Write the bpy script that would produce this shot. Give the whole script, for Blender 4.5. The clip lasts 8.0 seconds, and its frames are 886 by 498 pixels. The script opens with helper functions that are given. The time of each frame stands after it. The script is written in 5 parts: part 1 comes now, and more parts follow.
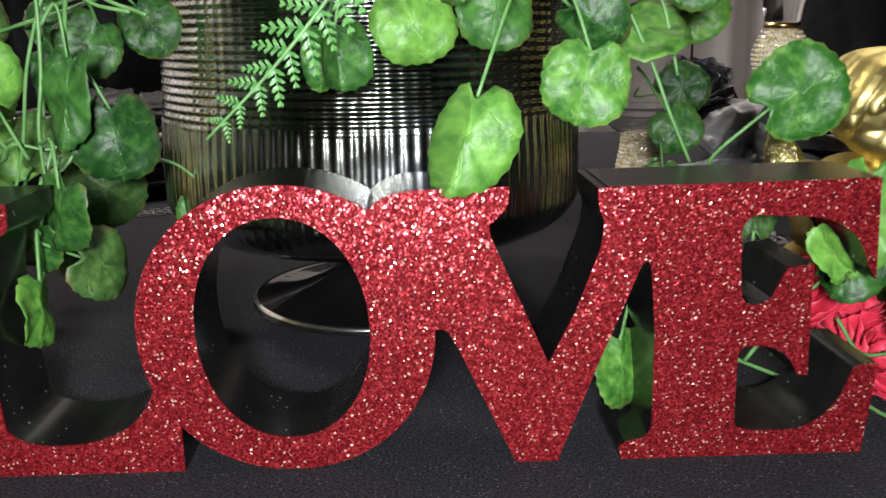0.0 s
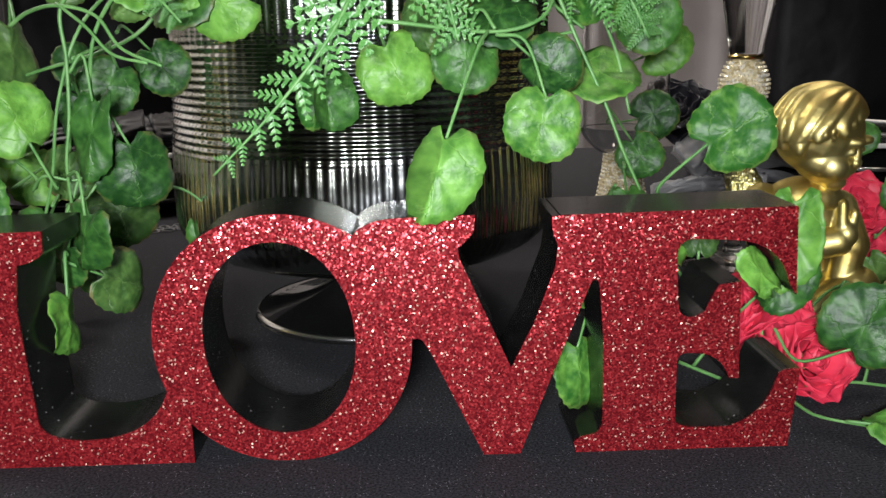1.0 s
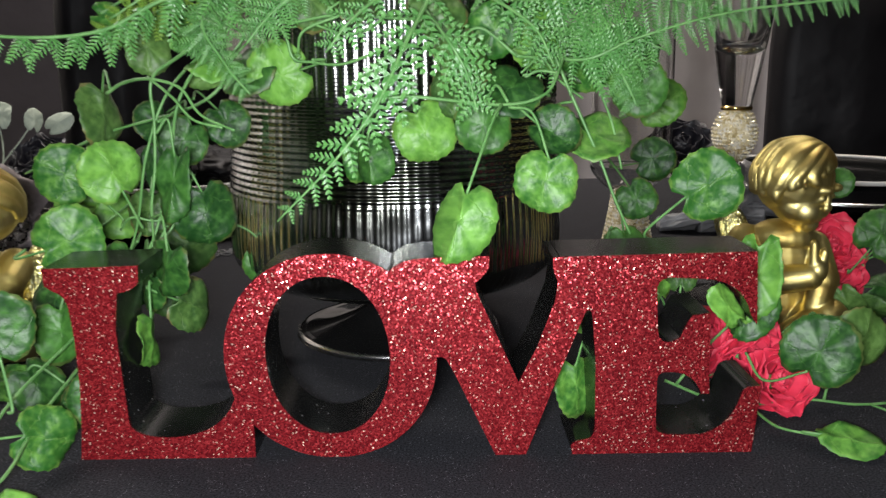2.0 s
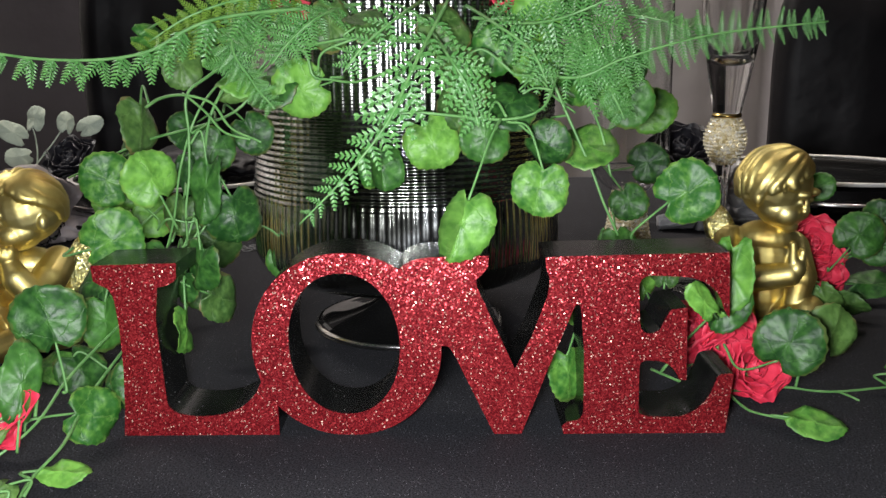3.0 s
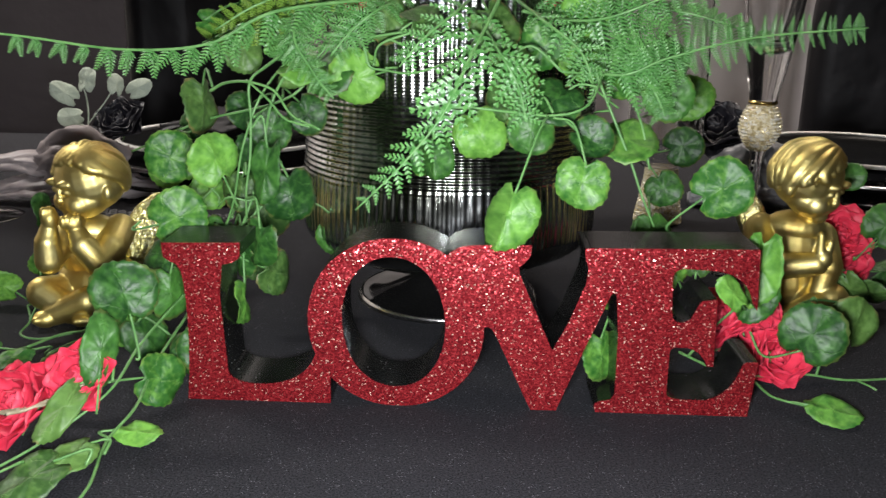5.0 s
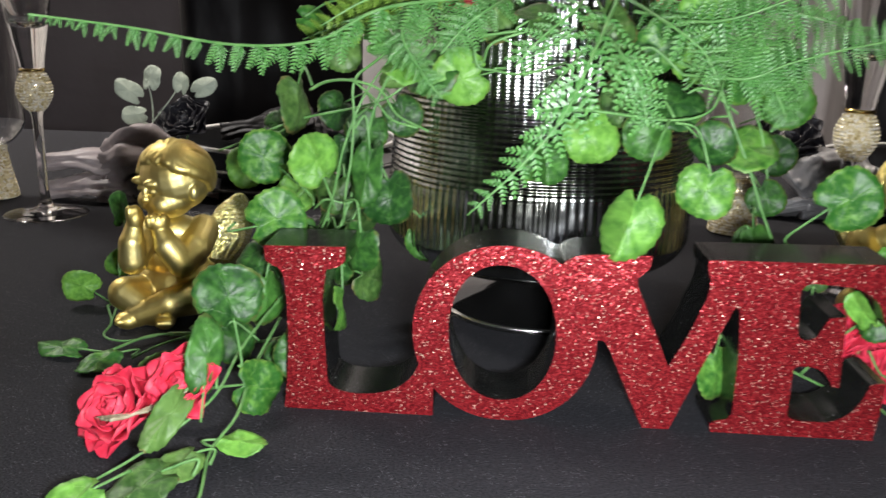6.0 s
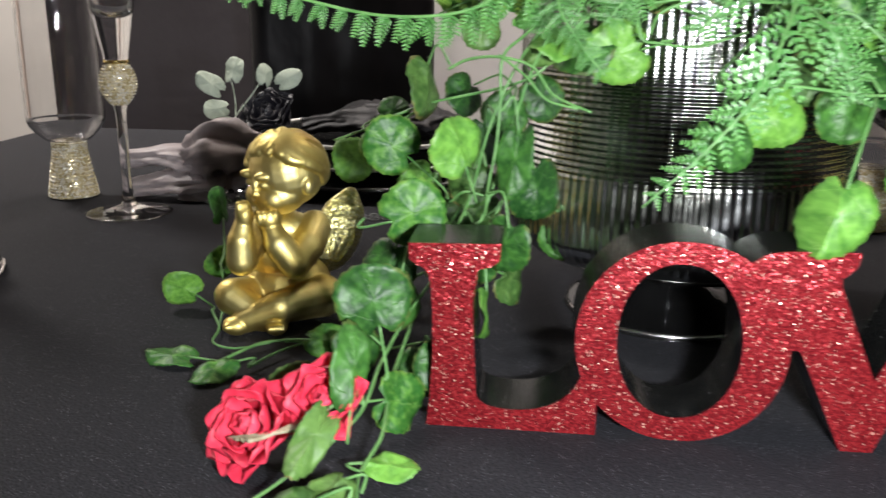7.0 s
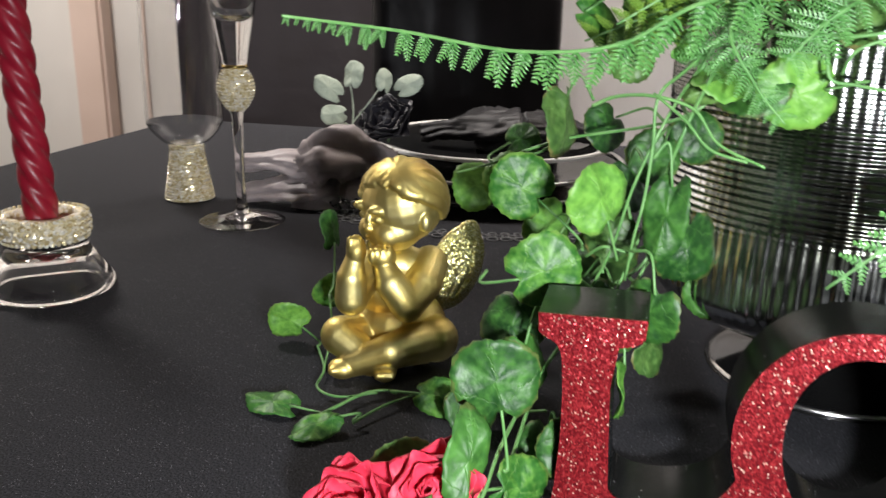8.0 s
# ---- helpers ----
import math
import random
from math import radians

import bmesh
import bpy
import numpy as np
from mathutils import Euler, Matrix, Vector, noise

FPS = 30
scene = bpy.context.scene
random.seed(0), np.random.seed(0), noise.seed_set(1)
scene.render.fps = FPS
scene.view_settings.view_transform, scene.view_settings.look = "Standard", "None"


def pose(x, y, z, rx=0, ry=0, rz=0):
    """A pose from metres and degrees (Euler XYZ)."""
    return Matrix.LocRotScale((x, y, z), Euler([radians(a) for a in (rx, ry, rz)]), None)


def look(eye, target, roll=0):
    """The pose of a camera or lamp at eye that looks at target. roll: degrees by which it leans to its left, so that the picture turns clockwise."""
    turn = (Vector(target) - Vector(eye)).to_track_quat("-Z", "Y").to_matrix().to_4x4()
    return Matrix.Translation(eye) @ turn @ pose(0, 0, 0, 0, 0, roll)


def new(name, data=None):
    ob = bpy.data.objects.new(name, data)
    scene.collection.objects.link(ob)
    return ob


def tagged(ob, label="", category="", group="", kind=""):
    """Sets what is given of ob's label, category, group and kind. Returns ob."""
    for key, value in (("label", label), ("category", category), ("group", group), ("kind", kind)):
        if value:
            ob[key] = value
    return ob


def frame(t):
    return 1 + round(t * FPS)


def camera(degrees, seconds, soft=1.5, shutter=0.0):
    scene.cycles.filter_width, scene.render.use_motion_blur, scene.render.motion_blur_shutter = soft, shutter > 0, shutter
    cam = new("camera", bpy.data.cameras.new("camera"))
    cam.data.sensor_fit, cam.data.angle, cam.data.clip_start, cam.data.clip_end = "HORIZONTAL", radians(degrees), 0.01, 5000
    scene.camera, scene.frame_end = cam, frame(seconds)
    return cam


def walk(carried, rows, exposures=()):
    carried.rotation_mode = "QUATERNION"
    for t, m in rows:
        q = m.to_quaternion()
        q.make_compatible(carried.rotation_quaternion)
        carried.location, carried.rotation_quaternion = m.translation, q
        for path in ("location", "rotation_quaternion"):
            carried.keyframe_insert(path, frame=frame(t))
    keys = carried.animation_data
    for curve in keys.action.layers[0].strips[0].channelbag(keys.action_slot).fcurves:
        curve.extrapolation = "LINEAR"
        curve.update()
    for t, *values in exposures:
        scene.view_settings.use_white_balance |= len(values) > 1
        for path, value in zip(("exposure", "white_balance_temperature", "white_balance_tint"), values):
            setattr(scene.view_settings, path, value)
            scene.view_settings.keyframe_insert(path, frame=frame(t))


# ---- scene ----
cam = camera(55.0, 8.0, shutter=0.5)
PATH = [
    (0, (-0.0003, -0.2521, 0.1373), (0.078, 1.682, -0.364), -0.64),
    (0.5, (0.0042, -0.2748, 0.1470), (0.077, 1.662, -0.346), -1.04),
    (1, (0.0087, -0.2906, 0.1508), (0.076, 1.650, -0.329), -0.80),
    (1.5, (0.0093, -0.3188, 0.1589), (0.061, 1.627, -0.302), -0.46),
    (2, (0.0064, -0.3525, 0.1727), (0.028, 1.599, -0.262), -0.48),
    (3.5, (0.0114, -0.4075, 0.1889), (-0.004, 1.537, -0.281), -0.32),
    (4, (0.0111, -0.4170, 0.1961), (-0.013, 1.519, -0.306), -0.02),
    (5.5, (-0.0203, -0.4119, 0.2107), (-0.103, 1.504, -0.358), 1.45),
    (6, (-0.0480, -0.4000, 0.2039), (-0.159, 1.520, -0.345), 1.69),
    (6.5, (-0.0789, -0.3782, 0.1903), (-0.230, 1.540, -0.356), 1.50),
    (7, (-0.1063, -0.3569, 0.1879), (-0.312, 1.555, -0.363), 0.69),
    (7.5, (-0.1304, -0.3286, 0.1948), (-0.440, 1.563, -0.376), 0.22),
    (8, (-0.1235, -0.3031, 0.2049), (-0.580, 1.553, -0.383), 1.18),
]
walk(cam, [(t, look(eye, target, roll)) for t, eye, target, roll in PATH], [(0, 0.16), (1, 0.04), (2, -0.04), (4, -0.04), (5.5, 0.15), (7, 0.4), (8, 0.52)])

# ---------- light ----------
world = bpy.data.worlds.new("room")
scene.world = world
world.use_nodes = True
world.node_tree.nodes["Background"].inputs[0].default_value = (0.75, 0.8, 1.0, 1)
world.node_tree.nodes["Background"].inputs[1].default_value = 0.0


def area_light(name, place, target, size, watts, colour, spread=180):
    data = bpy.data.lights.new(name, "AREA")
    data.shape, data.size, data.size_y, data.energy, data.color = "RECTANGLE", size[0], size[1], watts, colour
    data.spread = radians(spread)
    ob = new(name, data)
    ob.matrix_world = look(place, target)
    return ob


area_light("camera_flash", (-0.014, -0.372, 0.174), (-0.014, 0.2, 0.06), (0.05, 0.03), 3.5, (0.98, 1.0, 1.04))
# unseen overhead lamps, added to brighten the wall and the drapes
area_light("ceiling_light", (-2.0, 1.2, 2.3), (-2.0, 1.7, 0), (0.5, 0.5), 60.0, (1.0, 0.95, 0.90))
area_light("ceiling_light", (0.9, 0.9, 2.3), (0.9, 1.3, 0), (0.3, 0.3), 11.0, (1.0, 0.88, 0.76), 90)
area_light("ceiling_light", (-0.30, 1.15, 2.3), (-0.28, 1.45, 0.1), (0.3, 0.3), 11.0, (1.0, 0.92, 0.86), 60)

# ---------- materials ----------


def shader(name, colour=(0.5, 0.5, 0.5), rough=0.5, metal=0.0):
    m = bpy.data.materials.new(name)
    m.use_nodes = True
    b = m.node_tree.nodes["Principled BSDF"]
    b.inputs["Base Color"].default_value = (*colour, 1)
    b.inputs["Roughness"].default_value = rough
    b.inputs["Metallic"].default_value = metal
    return m, m.node_tree, b


def add(nt, kind, **values):
    n = nt.nodes.new(kind)
    for key, value in values.items():
        n.inputs[key.replace("_", " ")].default_value = value
    return n


def math_node(nt, op, a, b=None, c=None):
    n = nt.nodes.new("ShaderNodeMath")
    n.operation = op
    for i, v in enumerate((a, b, c)):
        if v is None:
            continue
        if isinstance(v, (int, float)):
            n.inputs[i].default_value = v
        else:
            nt.links.new(v, n.inputs[i])
    return n.outputs[0]


def ramp(nt, source, stops):
    n = nt.nodes.new("ShaderNodeValToRGB")
    e = n.color_ramp.elements
    while len(e) < len(stops):
        e.new(0.5)
    for el, (p, c) in zip(e, stops):
        el.position, el.color = p, (*c, 1)
    nt.links.new(source, n.inputs[0])
    return n.outputs[0]


def mix_colour(nt, fac, a, b):
    n = nt.nodes.new("ShaderNodeMix")
    n.data_type = "RGBA"
    for sock, v in ((n.inputs[0], fac), (n.inputs[6], a), (n.inputs[7], b)):
        if isinstance(v, (int, float)):
            sock.default_value = v
        elif isinstance(v, tuple):
            sock.default_value = (*v, 1)
        else:
            nt.links.new(v, sock)
    return n.outputs[2]


def local(nt):
    return nt.nodes.new("ShaderNodeTexCoord").outputs["Object"]


def noise_of(nt, scale, detail=3.0, vec=None):
    n = add(nt, "ShaderNodeTexNoise", Scale=scale, Detail=detail)
    nt.links.new(vec or local(nt), n.inputs["Vector"])
    return n.outputs[0]


def bump(nt, b, height, strength, distance):
    n = add(nt, "ShaderNodeBump", Strength=strength, Distance=distance)
    nt.links.new(height, n.inputs["Height"])
    nt.links.new(n.outputs[0], b.inputs["Normal"])
    return n


def flakes(nt, scale, spread):
    """Random colour and turned normal of small flakes."""
    v = add(nt, "ShaderNodeTexVoronoi", Scale=scale)
    nt.links.new(local(nt), v.inputs["Vector"])
    geo = nt.nodes.new("ShaderNodeNewGeometry")
    last = v.outputs["Color"]
    for op, other in (("SUBTRACT", (0.5, 0.5, 0.5)), ("SCALE", spread), ("ADD", geo.outputs["Normal"]), ("NORMALIZE", None)):
        n = nt.nodes.new("ShaderNodeVectorMath")
        n.operation = op
        nt.links.new(last, n.inputs[0])
        if op == "SCALE":
            n.inputs["Scale"].default_value = other
        elif isinstance(other, tuple):
            n.inputs[1].default_value = other
        elif other is not None:
            nt.links.new(other, n.inputs[1])
        last = n.outputs[0]
    sep = nt.nodes.new("ShaderNodeSeparateColor")
    nt.links.new(v.outputs["Color"], sep.inputs[0])
    return sep.outputs[1], last


def glitter(name, stops, scale, spread, rough, metal):
    m, nt, b = shader(name, rough=rough, metal=metal)
    value, normal = flakes(nt, scale, spread)
    nt.links.new(ramp(nt, value, stops), b.inputs["Base Color"])
    nt.links.new(normal, b.inputs["Normal"])
    return m


def grained(name, low, high, scale, rough, metal=0.0, bumps=0.3, depth=0.0004, fine=None, gloss=0.5):
    m, nt, b = shader(name, rough=rough, metal=metal)
    b.inputs["Specular IOR Level"].default_value = gloss
    big = noise_of(nt, scale, 4)
    nt.links.new(ramp(nt, big, [(0.3, low), (0.7, high)]), b.inputs["Base Color"])
    bump(nt, b, noise_of(nt, fine or scale * 6, 2), bumps, depth)
    return m


RED_GLITTER = glitter("red_glitter", [(0.0, (0.12, 0.006, 0.010)), (0.5, (0.27, 0.014, 0.021)), (0.955, (0.52, 0.044, 0.050)), (0.988, (1.0, 0.60, 0.48))], 1550, 0.40, 0.26, 0.62)
GOLD_GLITTER_STOPS = [(0.0, (0.38, 0.33, 0.09)), (0.6, (0.80, 0.72, 0.30)), (1.0, (1.0, 0.98, 0.76))]
GEMS = glitter("rhinestones", [(0.0, (0.46, 0.36, 0.16)), (0.5, (0.88, 0.78, 0.52)), (1.0, (1.0, 0.98, 0.92))], 420, 0.7, 0.22, 0.30)
BLACK_PAINT = grained("black_paint", (0.005, 0.005, 0.005), (0.012, 0.012, 0.0115), 60, 0.22, bumps=0.10, depth=0.0003, fine=500, gloss=0.35)
BLACK_GLOSS = grained("black_glass", (0.006, 0.006, 0.006), (0.01, 0.01, 0.01), 20, 0.06, bumps=0.0)
STEEL = grained("silver_rim", (0.6, 0.6, 0.6), (0.75, 0.74, 0.72), 80, 0.2, 1.0, bumps=0.05)
WHITE_CHINA = grained("white_china", (0.62, 0.60, 0.58), (0.72, 0.71, 0.69), 30, 0.2, bumps=0.0)
PETAL_RED = grained("red_petal", (0.58, 0.018, 0.050), (0.82, 0.065, 0.120), 90, 0.55, bumps=0.35, depth=0.0006, fine=320)
PETAL_BLACK = grained("black_petal", (0.008, 0.008, 0.012), (0.02, 0.018, 0.024), 60, 0.45)
WAX = grained("red_wax", (0.22, 0.004, 0.016), (0.33, 0.012, 0.03), 40, 0.38, bumps=0.1)
SATIN = grained("grey_satin", (0.26, 0.22, 0.22), (0.40, 0.35, 0.35), 25, 0.45, bumps=0.2, depth=0.0025, fine=55, gloss=0.35)
SILVER_CLOTH = grained("silver_cloth", (0.24, 0.24, 0.25), (0.36, 0.355, 0.36), 25, 0.35, bumps=0.3, depth=0.001, fine=160)
CHAIR_CLOTH = grained("black_chair_cloth", (0.008, 0.0075, 0.0085), (0.016, 0.015, 0.017), 9, 0.45, bumps=0.5, depth=0.004, fine=24, gloss=0.2)
DARK_DRAPE = grained("dark_drape", (0.050, 0.043, 0.049), (0.068, 0.060, 0.066), 3, 0.85, bumps=0.3, depth=0.003, fine=30)
GREY_DRAPE = grained("grey_drape", (0.30, 0.28, 0.29), (0.42, 0.40, 0.41), 5, 0.7, bumps=0.3, depth=0.003, fine=30)
PALE_DRAPE = grained("pale_drape", (0.66, 0.63, 0.63), (0.76, 0.74, 0.74), 5, 0.7, bumps=0.3, depth=0.003, fine=30)
WALL_PAINT = grained("wall_paint", (0.66, 0.62, 0.58), (0.74, 0.70, 0.66), 2.5, 0.8, bumps=0.2, depth=0.001, fine=60)
PILLAR_PAINT = grained("pillar_paint", (0.66, 0.50, 0.42), (0.74, 0.57, 0.49), 2.5, 0.7, bumps=0.2, depth=0.001, fine=60)
FLOOR_MAT = grained("carpet", (0.05, 0.045, 0.045), (0.09, 0.08, 0.08), 12, 0.95, fine=200)
DRY_STEM = grained("dry_stem", (0.30, 0.26, 0.16), (0.45, 0.40, 0.28), 200, 0.6)
PALE_LEAF = grained("pale_leaf", (0.30, 0.37, 0.27), (0.56, 0.62, 0.52), 70, 0.6)
STEM_GREEN = grained("stem_green", (0.07, 0.20, 0.05), (0.15, 0.32, 0.10), 120, 0.45)
FERN_GREEN = grained("fern_green", (0.035, 0.150, 0.032), (0.16, 0.37, 0.10), 70, 0.36, bumps=0.8, depth=0.0006, fine=600)
FERN_YELLOW = grained("fern_yellow_green", (0.09, 0.20, 0.02), (0.20, 0.32, 0.05), 70, 0.4, bumps=0.6, depth=0.0005, fine=600)


def cloth():
    m, nt, b = shader("black_tablecloth", rough=0.82)
    weave = noise_of(nt, 1100, 3)
    lint = add(nt, "ShaderNodeTexVoronoi", Scale=640.0)
    nt.links.new(local(nt), lint.inputs["Vector"])
    dust = math_node(nt, "LESS_THAN", lint.outputs["Distance"], 0.17)
    keep = math_node(nt, "MULTIPLY", dust, math_node(nt, "GREATER_THAN", noise_of(nt, 110, 3), 0.51))
    base = ramp(nt, weave, [(0.38, (0.0045, 0.0045, 0.0054)), (0.62, (0.036, 0.0362, 0.042))])
    worn = mix_colour(nt, math_node(nt, "MULTIPLY", noise_of(nt, 9, 4), 0.25), base, (0.010, 0.010, 0.012))
    nt.links.new(mix_colour(nt, math_node(nt, "MULTIPLY", keep, 0.75), worn, (0.16, 0.16, 0.18)), b.inputs["Base Color"])
    b.inputs["Specular IOR Level"].default_value = 0.12
    bump(nt, b, weave, 0.5, 0.0004)
    return m


TABLECLOTH = cloth()


def speckled(m, scale, size, patch, colour, amount):
    """Adds small light specks in patches over the colour that the material has."""
    nt = m.node_tree
    b = nt.nodes["Principled BSDF"]
    dots = add(nt, "ShaderNodeTexVoronoi", Scale=scale)
    nt.links.new(local(nt), dots.inputs["Vector"])
    spot = math_node(nt, "LESS_THAN", dots.outputs["Distance"], size)
    keep = math_node(nt, "MULTIPLY", spot, math_node(nt, "GREATER_THAN", noise_of(nt, scale / 5, 2), patch))
    nt.links.new(mix_colour(nt, math_node(nt, "MULTIPLY", keep, amount), b.inputs["Base Color"].links[0].from_socket, colour), b.inputs["Base Color"])


speckled(BLACK_PAINT, 330, 0.12, 0.56, (0.35, 0.35, 0.36), 0.7)
# plastic glints of the fern, painted into its colour as pale specks
speckled(FERN_GREEN, 800, 0.30, 0.52, (0.40, 0.60, 0.38), 0.6)


def leaf_material(name, deep, fresh, vein, edge):
    m, nt, b = shader(name, rough=0.46)
    b.inputs["Specular IOR Level"].default_value = 0.36
    uv = nt.nodes.new("ShaderNodeTexCoord").outputs["UV"]
    sep = nt.nodes.new("ShaderNodeSeparateXYZ")
    nt.links.new(uv, sep.inputs[0])
    u, v = sep.outputs[0], sep.outputs[1]
    ang = math_node(nt, "ARCTAN2", u, math_node(nt, "ADD", v, 0.62))
    wob = math_node(nt, "MULTIPLY", math_node(nt, "SUBTRACT", noise_of(nt, 3, 3, uv), 0.5), 0.9)
    rib = math_node(nt, "ABSOLUTE", math_node(nt, "SINE", math_node(nt, "MULTIPLY", math_node(nt, "ADD", ang, wob), 3.1)))
    line = math_node(nt, "SUBTRACT", 1.0, math_node(nt, "SMOOTH_MIN", math_node(nt, "MULTIPLY", rib, 7.0), 1.0, 0.3))
    blotch = noise_of(nt, 2.6, 6, uv)
    who = nt.nodes.new("ShaderNodeObjectInfo").outputs["Random"]
    tone = math_node(nt, "ADD", math_node(nt, "MULTIPLY", blotch, 1.1), math_node(nt, "MULTIPLY", math_node(nt, "SUBTRACT", who, 0.5), 0.40))
    base = ramp(nt, tone, [(0.34, deep), (0.80, fresh)])
    mottled = mix_colour(nt, math_node(nt, "MULTIPLY", ramp(nt, noise_of(nt, 5.5, 4, uv), [(0.46, (0, 0, 0)), (0.66, (1, 1, 1))]), 0.10), base, vein)
    veined = mix_colour(nt, math_node(nt, "MULTIPLY", math_node(nt, "MAXIMUM", line, 0.0), 0.26), mottled, vein)
    rr = math_node(nt, "SQRT", math_node(nt, "ADD", math_node(nt, "MULTIPLY", u, u), math_node(nt, "MULTIPLY", v, v)))
    worn = math_node(nt, "MULTIPLY", math_node(nt, "GREATER_THAN", math_node(nt, "ADD", rr, math_node(nt, "MULTIPLY", blotch, 0.5)), 1.2), 0.5)
    nt.links.new(mix_colour(nt, worn, veined, edge), b.inputs["Base Color"])
    crinkle = math_node(nt, "ADD", math_node(nt, "MULTIPLY", line, -0.3), math_node(nt, "MULTIPLY", noise_of(nt, 5, 3, uv), 0.7))
    bump(nt, b, crinkle, 0.45, 0.0012)
    return m


LEAF_FRESH = leaf_material("fresh_leaf", (0.020, 0.100, 0.013), (0.140, 0.335, 0.050), (0.25, 0.45, 0.11), (0.15, 0.26, 0.05))
LEAF_DARK = leaf_material("dark_leaf", (0.010, 0.048, 0.009), (0.056, 0.175, 0.028), (0.12, 0.28, 0.06), (0.10, 0.10, 0.03))
LEAF_OLIVE = leaf_material("olive_leaf", (0.028, 0.075, 0.015), (0.10, 0.20, 0.045), (0.20, 0.34, 0.10), (0.19, 0.12, 0.05))


def glass_material(name, colour, ior=1.45, rough=0.01):
    m, nt, b = shader(name, colour, rough)
    b.inputs["Transmission Weight"].default_value = 1.0
    b.inputs["IOR"].default_value = ior
    return m


GLASS = glass_material("clear_glass", (0.97, 0.97, 0.97))


def vase_material():
    """Smoked glass with a mirror coat; cloudy colour stands in for irregular reflections."""
    m, nt, b = shader("mirrored_ribbed_glass", rough=0.07, metal=1.0)
    cloud = noise_of(nt, 22, 4)
    nt.links.new(ramp(nt, cloud, [(0.34, (0.13, 0.14, 0.11)), (0.50, (0.37, 0.38, 0.35)), (0.68, (0.80, 0.83, 0.86))]), b.inputs["Base Color"])
    nt.links.new(math_node(nt, "MULTIPLY_ADD", noise_of(nt, 60, 3), 0.24, 0.05), b.inputs["Roughness"])
    bump(nt, b, noise_of(nt, 75, 3), 0.3, 0.001)
    return m


VASE_GLASS = vase_material()


def gold_material(wings):
    """Gold paint; the wings carry gold flakes. wings: centre and reach of each one in the statue's own space."""
    m, nt, b = shader("gold_paint", (0.62, 0.42, 0.10), 0.48, 1.0)
    co = local(nt)
    inside = None
    for centre, reach in wings:
        d = nt.nodes.new("ShaderNodeVectorMath")
        d.operation = "DISTANCE"
        nt.links.new(co, d.inputs[0])
        d.inputs[1].default_value = centre
        near = math_node(nt, "LESS_THAN", d.outputs["Value"], reach)
        inside = near if inside is None else math_node(nt, "MAXIMUM", inside, near)
    value, normal = flakes(nt, 1900, 0.75)
    # copper-brown patches put warm reflections into the gold's colour
    paint = ramp(nt, noise_of(nt, 38, 5), [(0.28, (0.46, 0.29, 0.08)), (0.46, (0.64, 0.51, 0.17)), (0.72, (0.80, 0.71, 0.33))])
    nt.links.new(mix_colour(nt, inside, paint, ramp(nt, value, GOLD_GLITTER_STOPS)), b.inputs["Base Color"])
    nt.links.new(math_node(nt, "MULTIPLY_ADD", inside, -0.18, 0.46), b.inputs["Roughness"])
    bp = add(nt, "ShaderNodeBump", Strength=0.2, Distance=0.0005)
    nt.links.new(noise_of(nt, 300, 2), bp.inputs["Height"])
    pick = nt.nodes.new("ShaderNodeMix")
    pick.data_type = "VECTOR"
    nt.links.new(inside, pick.inputs[0])
    nt.links.new(bp.outputs[0], pick.inputs[4])
    nt.links.new(normal, pick.inputs[5])
    nt.links.new(pick.outputs[1], b.inputs["Normal"])
    return m


# ---------- shaping helpers ----------
def thing(name, label, category, place=(0, 0, 0), group="", kind="", turn=0):
    ob = new(name)
    ob.empty_display_size = 0.02
    ob.matrix_world = pose(*place, 0, 0, turn)
    return tagged(ob, label, category, group, kind)


def mesh_of(bm, name, smooth=True):
    bmesh.ops.recalc_face_normals(bm, faces=bm.faces)
    me = bpy.data.meshes.new(name)
    bm.to_mesh(me)
    bm.free()
    if smooth:
        me.polygons.foreach_set("use_smooth", [True] * len(me.polygons))
    return me


def part(name, bm, material, parent, label="", smooth=True, crease=None):
    me = mesh_of(bm, name, smooth)
    if crease:
        me.set_sharp_from_angle(angle=radians(crease))
    me.materials.append(material)
    ob = new(name, me)
    ob.parent = parent
    if label:
        ob["label"] = label
    return ob


def spline(points, steps=8):
    p = [Vector(q) for q in points]
    p = [p[0] * 2 - p[1]] + p + [p[-1] * 2 - p[-2]]
    out = []
    for i in range(1, len(p) - 2):
        for k in range(steps):
            t = k / steps
            out.append(0.5 * (2 * p[i] + (p[i + 1] - p[i - 1]) * t + (2 * p[i - 1] - 5 * p[i] + 4 * p[i + 1] - p[i + 2]) * t * t + (3 * p[i] - p[i - 1] - 3 * p[i + 1] + p[i + 2]) * t ** 3))
    return out + [p[-2]]


def tube(points, r0, r1=None, sides=6, steps=8, bm=None):
    bm = bm or bmesh.new()
    r1 = r0 if r1 is None else r1
    line = spline(points, steps)
    rings, side = [], Vector((0.31, 0.2, 0.93))
    for i, c in enumerate(line):
        d = (line[min(i + 1, len(line) - 1)] - line[max(i - 1, 0)]).normalized()
        a = d.cross(side)
        a = a.normalized() if a.length > 1e-6 else Vector((1, 0, 0))
        side = a.cross(d)
        r = r0 + (r1 - r0) * i / (len(line) - 1)
        rings.append([bm.verts.new(c + r * (math.cos(2 * math.pi * k / sides) * a + math.sin(2 * math.pi * k / sides) * side)) for k in range(sides)])
    for r, s in zip(rings, rings[1:]):
        for k in range(sides):
            bm.faces.new((r[k], r[(k + 1) % sides], s[(k + 1) % sides], s[k]))
    bm.faces.new(rings[0])
    bm.faces.new(rings[-1])
    return bm


